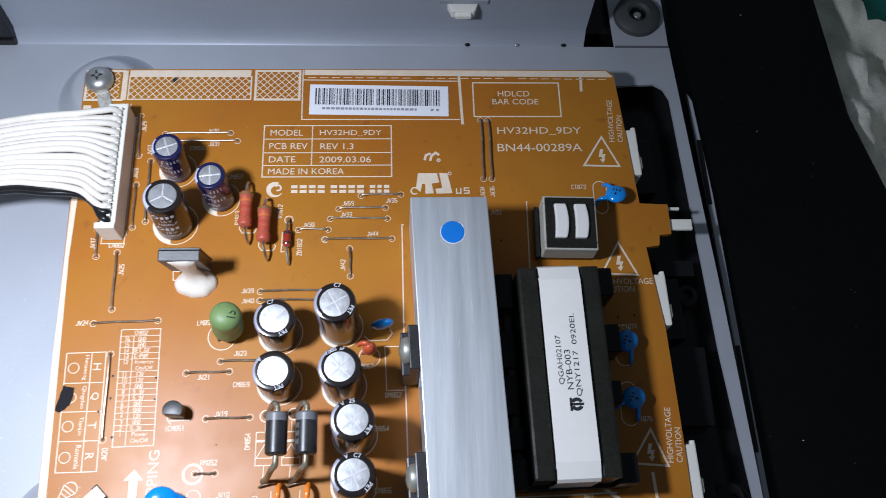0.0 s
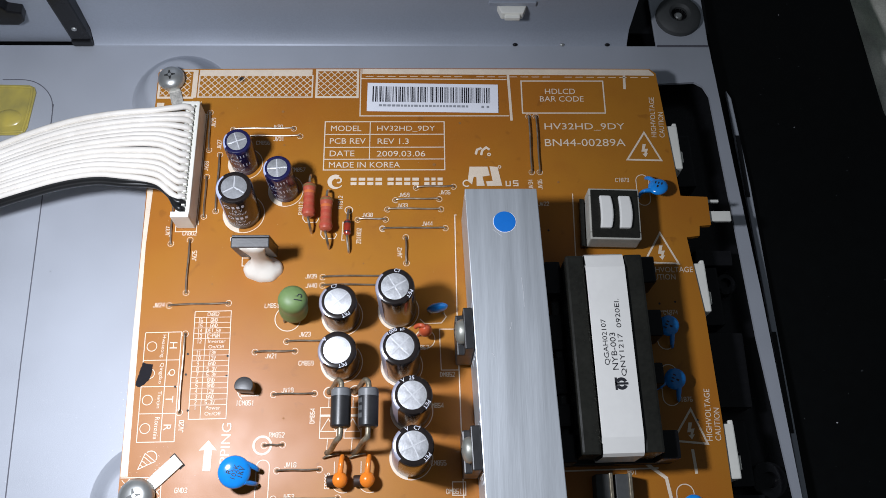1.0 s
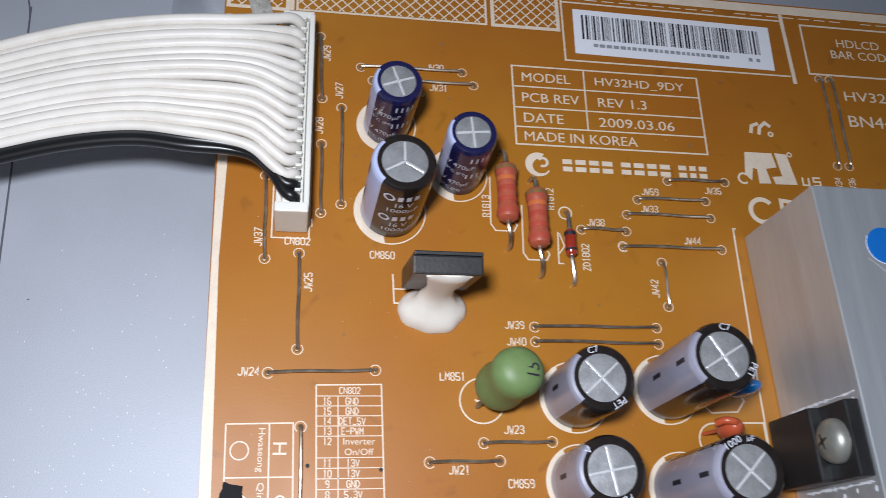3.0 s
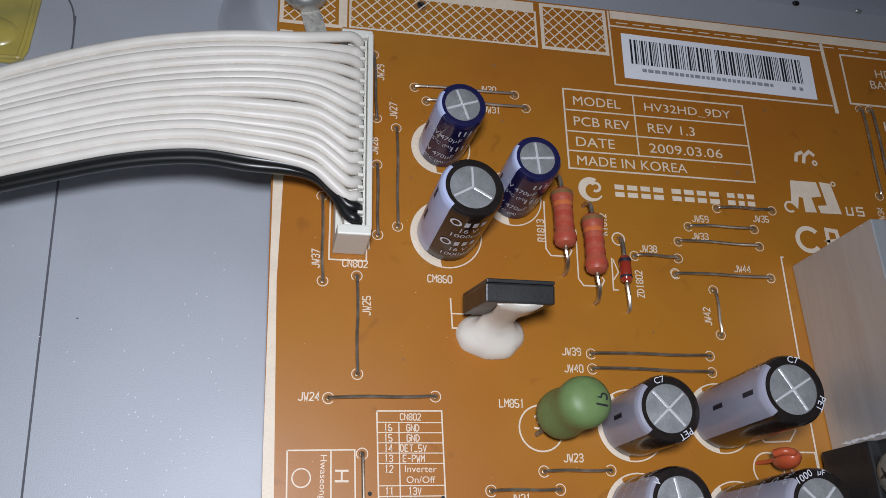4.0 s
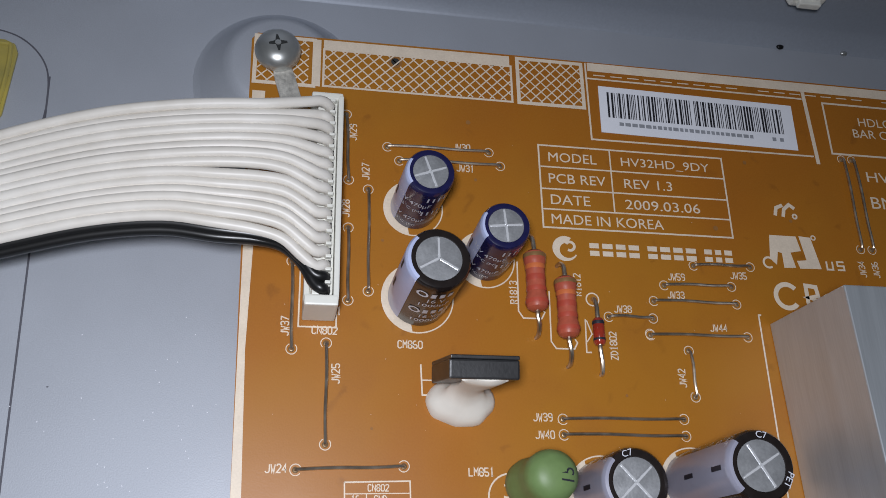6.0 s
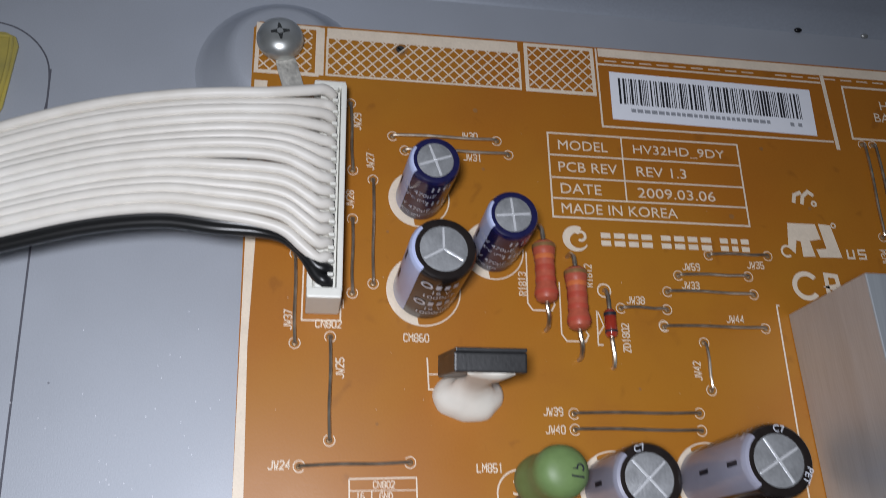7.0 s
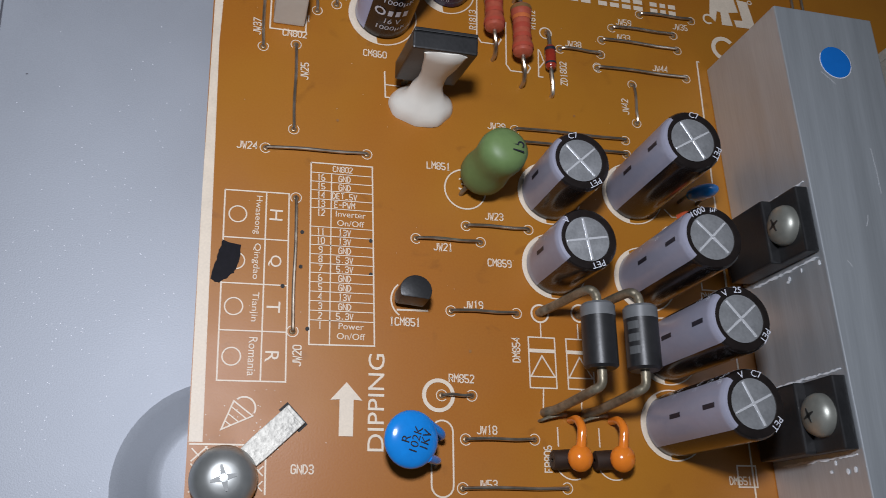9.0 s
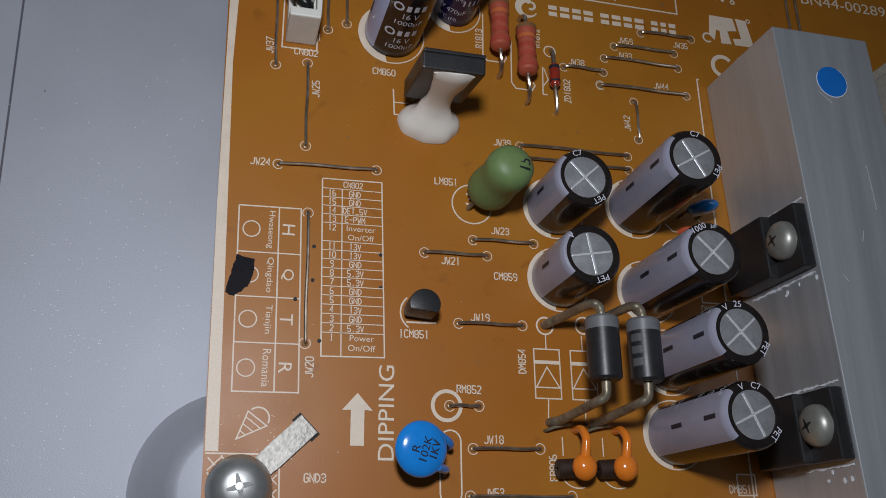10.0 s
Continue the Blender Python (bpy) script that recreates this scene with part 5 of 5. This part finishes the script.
for i in range(16):
    yy = 16.0 - 2.13 * i
    # solid dark block standing for the shade inside each contact slot
    part("contact_slot_shade", box(0.2, 1.15, yy - 0.5, yy + 0.5, 7.6, 8.15), SHADOWIN, cn)
    part("rib", box(0.3, 1.2, yy + 0.75, yy + 1.25, 7.8, 8.9, 0.1), CONN, cn)
rect(-41.9, 2.6, -35.9, -36.0, 0.25)


def between(tab, x):
    """Linear look-up in a table of (x, value)."""
    for (xa, a), (xb, b_) in zip(tab, tab[1:]):
        if xb <= x <= xa:
            return a + (b_ - a) * (x - xa) / (xb - xa)
    return tab[-1][1]


TOPY = [(-38, 0.4), (-39.4, 0.2), (-42.8, -1.2), (-48.3, -2.4), (-57.2, -3.3), (-65.8, -4.1), (-74.3, -5.5), (-82.7, -7.6), (-88.4, -9.2), (-118, -20.5), (-150, -29)]
BOTY = [(-38, -33), (-38.9, -32.5), (-40, -31.3), (-41.9, -29.1), (-44.6, -26.6), (-47.2, -25.3), (-51.5, -24.3), (-59.9, -23.4), (-68.3, -23.2), (-76.3, -24.9), (-85.8, -26.9), (-118, -35.5), (-150, -43)]
HGT = [(-38, 8.2), (-41, 9.4), (-46, 10.4), (-54, 10.8), (-63, 10.2), (-74, 8.8), (-88, 6.4), (-118, 2.0), (-150, -3)]
rib = thing("ribbon_cable", at(0, 0, 0), "flat bundle of white wires edged with black, plugged in", "cable")
rw = random.Random(2)
for i in range(16):
    k = min(i, 13) / 13.6
    dark = i > 13
    pts = []
    ys = -0.4 - 2.13 * i
    j1, j2 = rw.uniform(-0.14, 0.14), rw.uniform(-0.25, 0.35)
    for x in (-38.0, -38.6, -40.0, -42.0, -45, -49, -55, -63, -73, -84, -98, -118, -150):
        y = between(TOPY, x) + (between(BOTY, x) - between(TOPY, x)) * k
        z = between(HGT, x) + j2
        blend = max(0.0, min(1.0, (-x - 38.2) / 3.6))
        y = ys * (1 - blend) + y * blend + j1
        y += 1.1 * math.sin(math.pi * min(i, 14) / 15) * math.exp(-((x + 48) / 10.0) ** 2) * blend
        if i >= 8:
            y -= 0.75 * math.exp(-((x + 52) / 7.0) ** 2)
        if dark:
            y -= 0.8 * (i - 13) * max(0.25, min(1.0, (-x - 42) / 14.0)) * blend
            z -= 0.7 * (i - 13) * blend
        if x > -38.3:
            z = 5.6
        elif x > -39:
            z = 8.2
        pts.append((x, y, z))
    wo = part("wire", tube(pts, 0.93, 10, 5), BLACKW if dark else WHITEW, rib, "black insulated wire" if dark else "", smooth=True)
    if i in (3, 5, 6, 8, 10):
        ln_ = glide(pts, 8)
        for q in range(34, 66, 2):
            if rw.random() < 0.35:
                a_, b_ = ln_[q], ln_[q + 1]
                part("print_dash", tube([a_ + Vector((0, 0, 0.70)), a_ + (b_ - a_) * rw.uniform(0.5, 0.95) + Vector((0, 0, 0.70))], 0.13, 6, 0), GREYINK, wo)

# ---- lamp connectors at the high-voltage edge ----
for y, x in ((-8.4, 105.4), (-53.4, 108.6), (-99.6, 110.9)):
    lc = thing("lamp_connector", at(x, y, -1.7, 0, 0, 1.6), "white nylon lamp connector hanging over the board edge", "connector", "lamp connectors")
    part("housing", box(-1.0, 2.6, -7.4, 7.2, -7, 1.2, 0.4), CONN, lc)
    part("latch", box(2.2, 3.4, -5.0, -1.2, -7, 0.4, 0.3), CONN, lc)
    part("lip", box(1.4, 2.6, 5.0, 8.2, -5, 0.9, 0.3), CONN, lc)
    part("shroud", box(3.5, 10.0, -8.6, 9.6, -16.7, -9.5, 0.8), BLACKP, lc, "black plastic shroud")
ep = thing("edge_pin", at(115.4, -31.2, -1.4), "flat white plastic pin protruding past the board edge", "pin")
part("pin_bar", box(-1.2, 5.4, -1.6, 1.6, -0.6, 0.6, 0.2), CONN, ep)
part("pin_bar", box(-1.2, 2.4, 4.6, 5.4, -0.6, 0.3, 0.1), CONN, ep)

# ---- bridge clips at the lower edge ----
for x in (75.6, 80.6):
    bc_ = thing("metal_clip", at(x, -110.6, 0), "dull grey sheet metal clip standing on the board", "clip", "metal clips")
    part("clip_plate", box(-2.0, 2.0, -5, 4.6, 0.1, 5.4, 0.35), RUBBER, bc_)
    part("clip_lip", box(1.4, 2.3, -5, 4.8, 0.1, 6.4, 0.2), LEAD, bc_)
# pale splashes on the board
for x, y, r in ((-13.0, 3.5, 0.45), (-12.0, -8.0, 0.3), (41.0, -0.5, 0.4), (33.0, -14.6, 0.5), (48.6, -12.2, 0.35), (-28.5, -20.5, 0.25), (12.5, -46, 0.25), (-30, -52, 0.25), (-8, -90, 0.25), (70, -20.5, 0.35)):
    mark(ring(0, r, 0, 360, 10, x, y), "splash", EDGE)
fl = random.Random(31)
for i in range(46):
    x, y, r = fl.gauss(-41.5, 3.6), fl.gauss(-103, 3.4), fl.uniform(0.05, 0.13)
    if x > -49.0:
        mark(flat([(x + r, y), (x, y + r * 0.7), (x - r, y), (x, y - r)]), "fleck")
for i in range(60):
    x, y, r = fl.uniform(-49, 36), fl.uniform(-95, 15), fl.uniform(0.04, 0.09)
    mark(flat([(x + r, y), (x, y + r * 0.7), (x - r, y), (x, y - r)]), "fleck")
mark(stroke([(34.0, -65.6), (38.8, -65.6), (39.2, -77.2), (34.4, -77.2)], 0.25, True), "printed_outline")
mark(stroke([(28.6, -62.6), (30, -64.0), (34.6, -63.8), (36, -62.0), (35, -60.4)], 0.25), "printed_outline")
settle_texts()
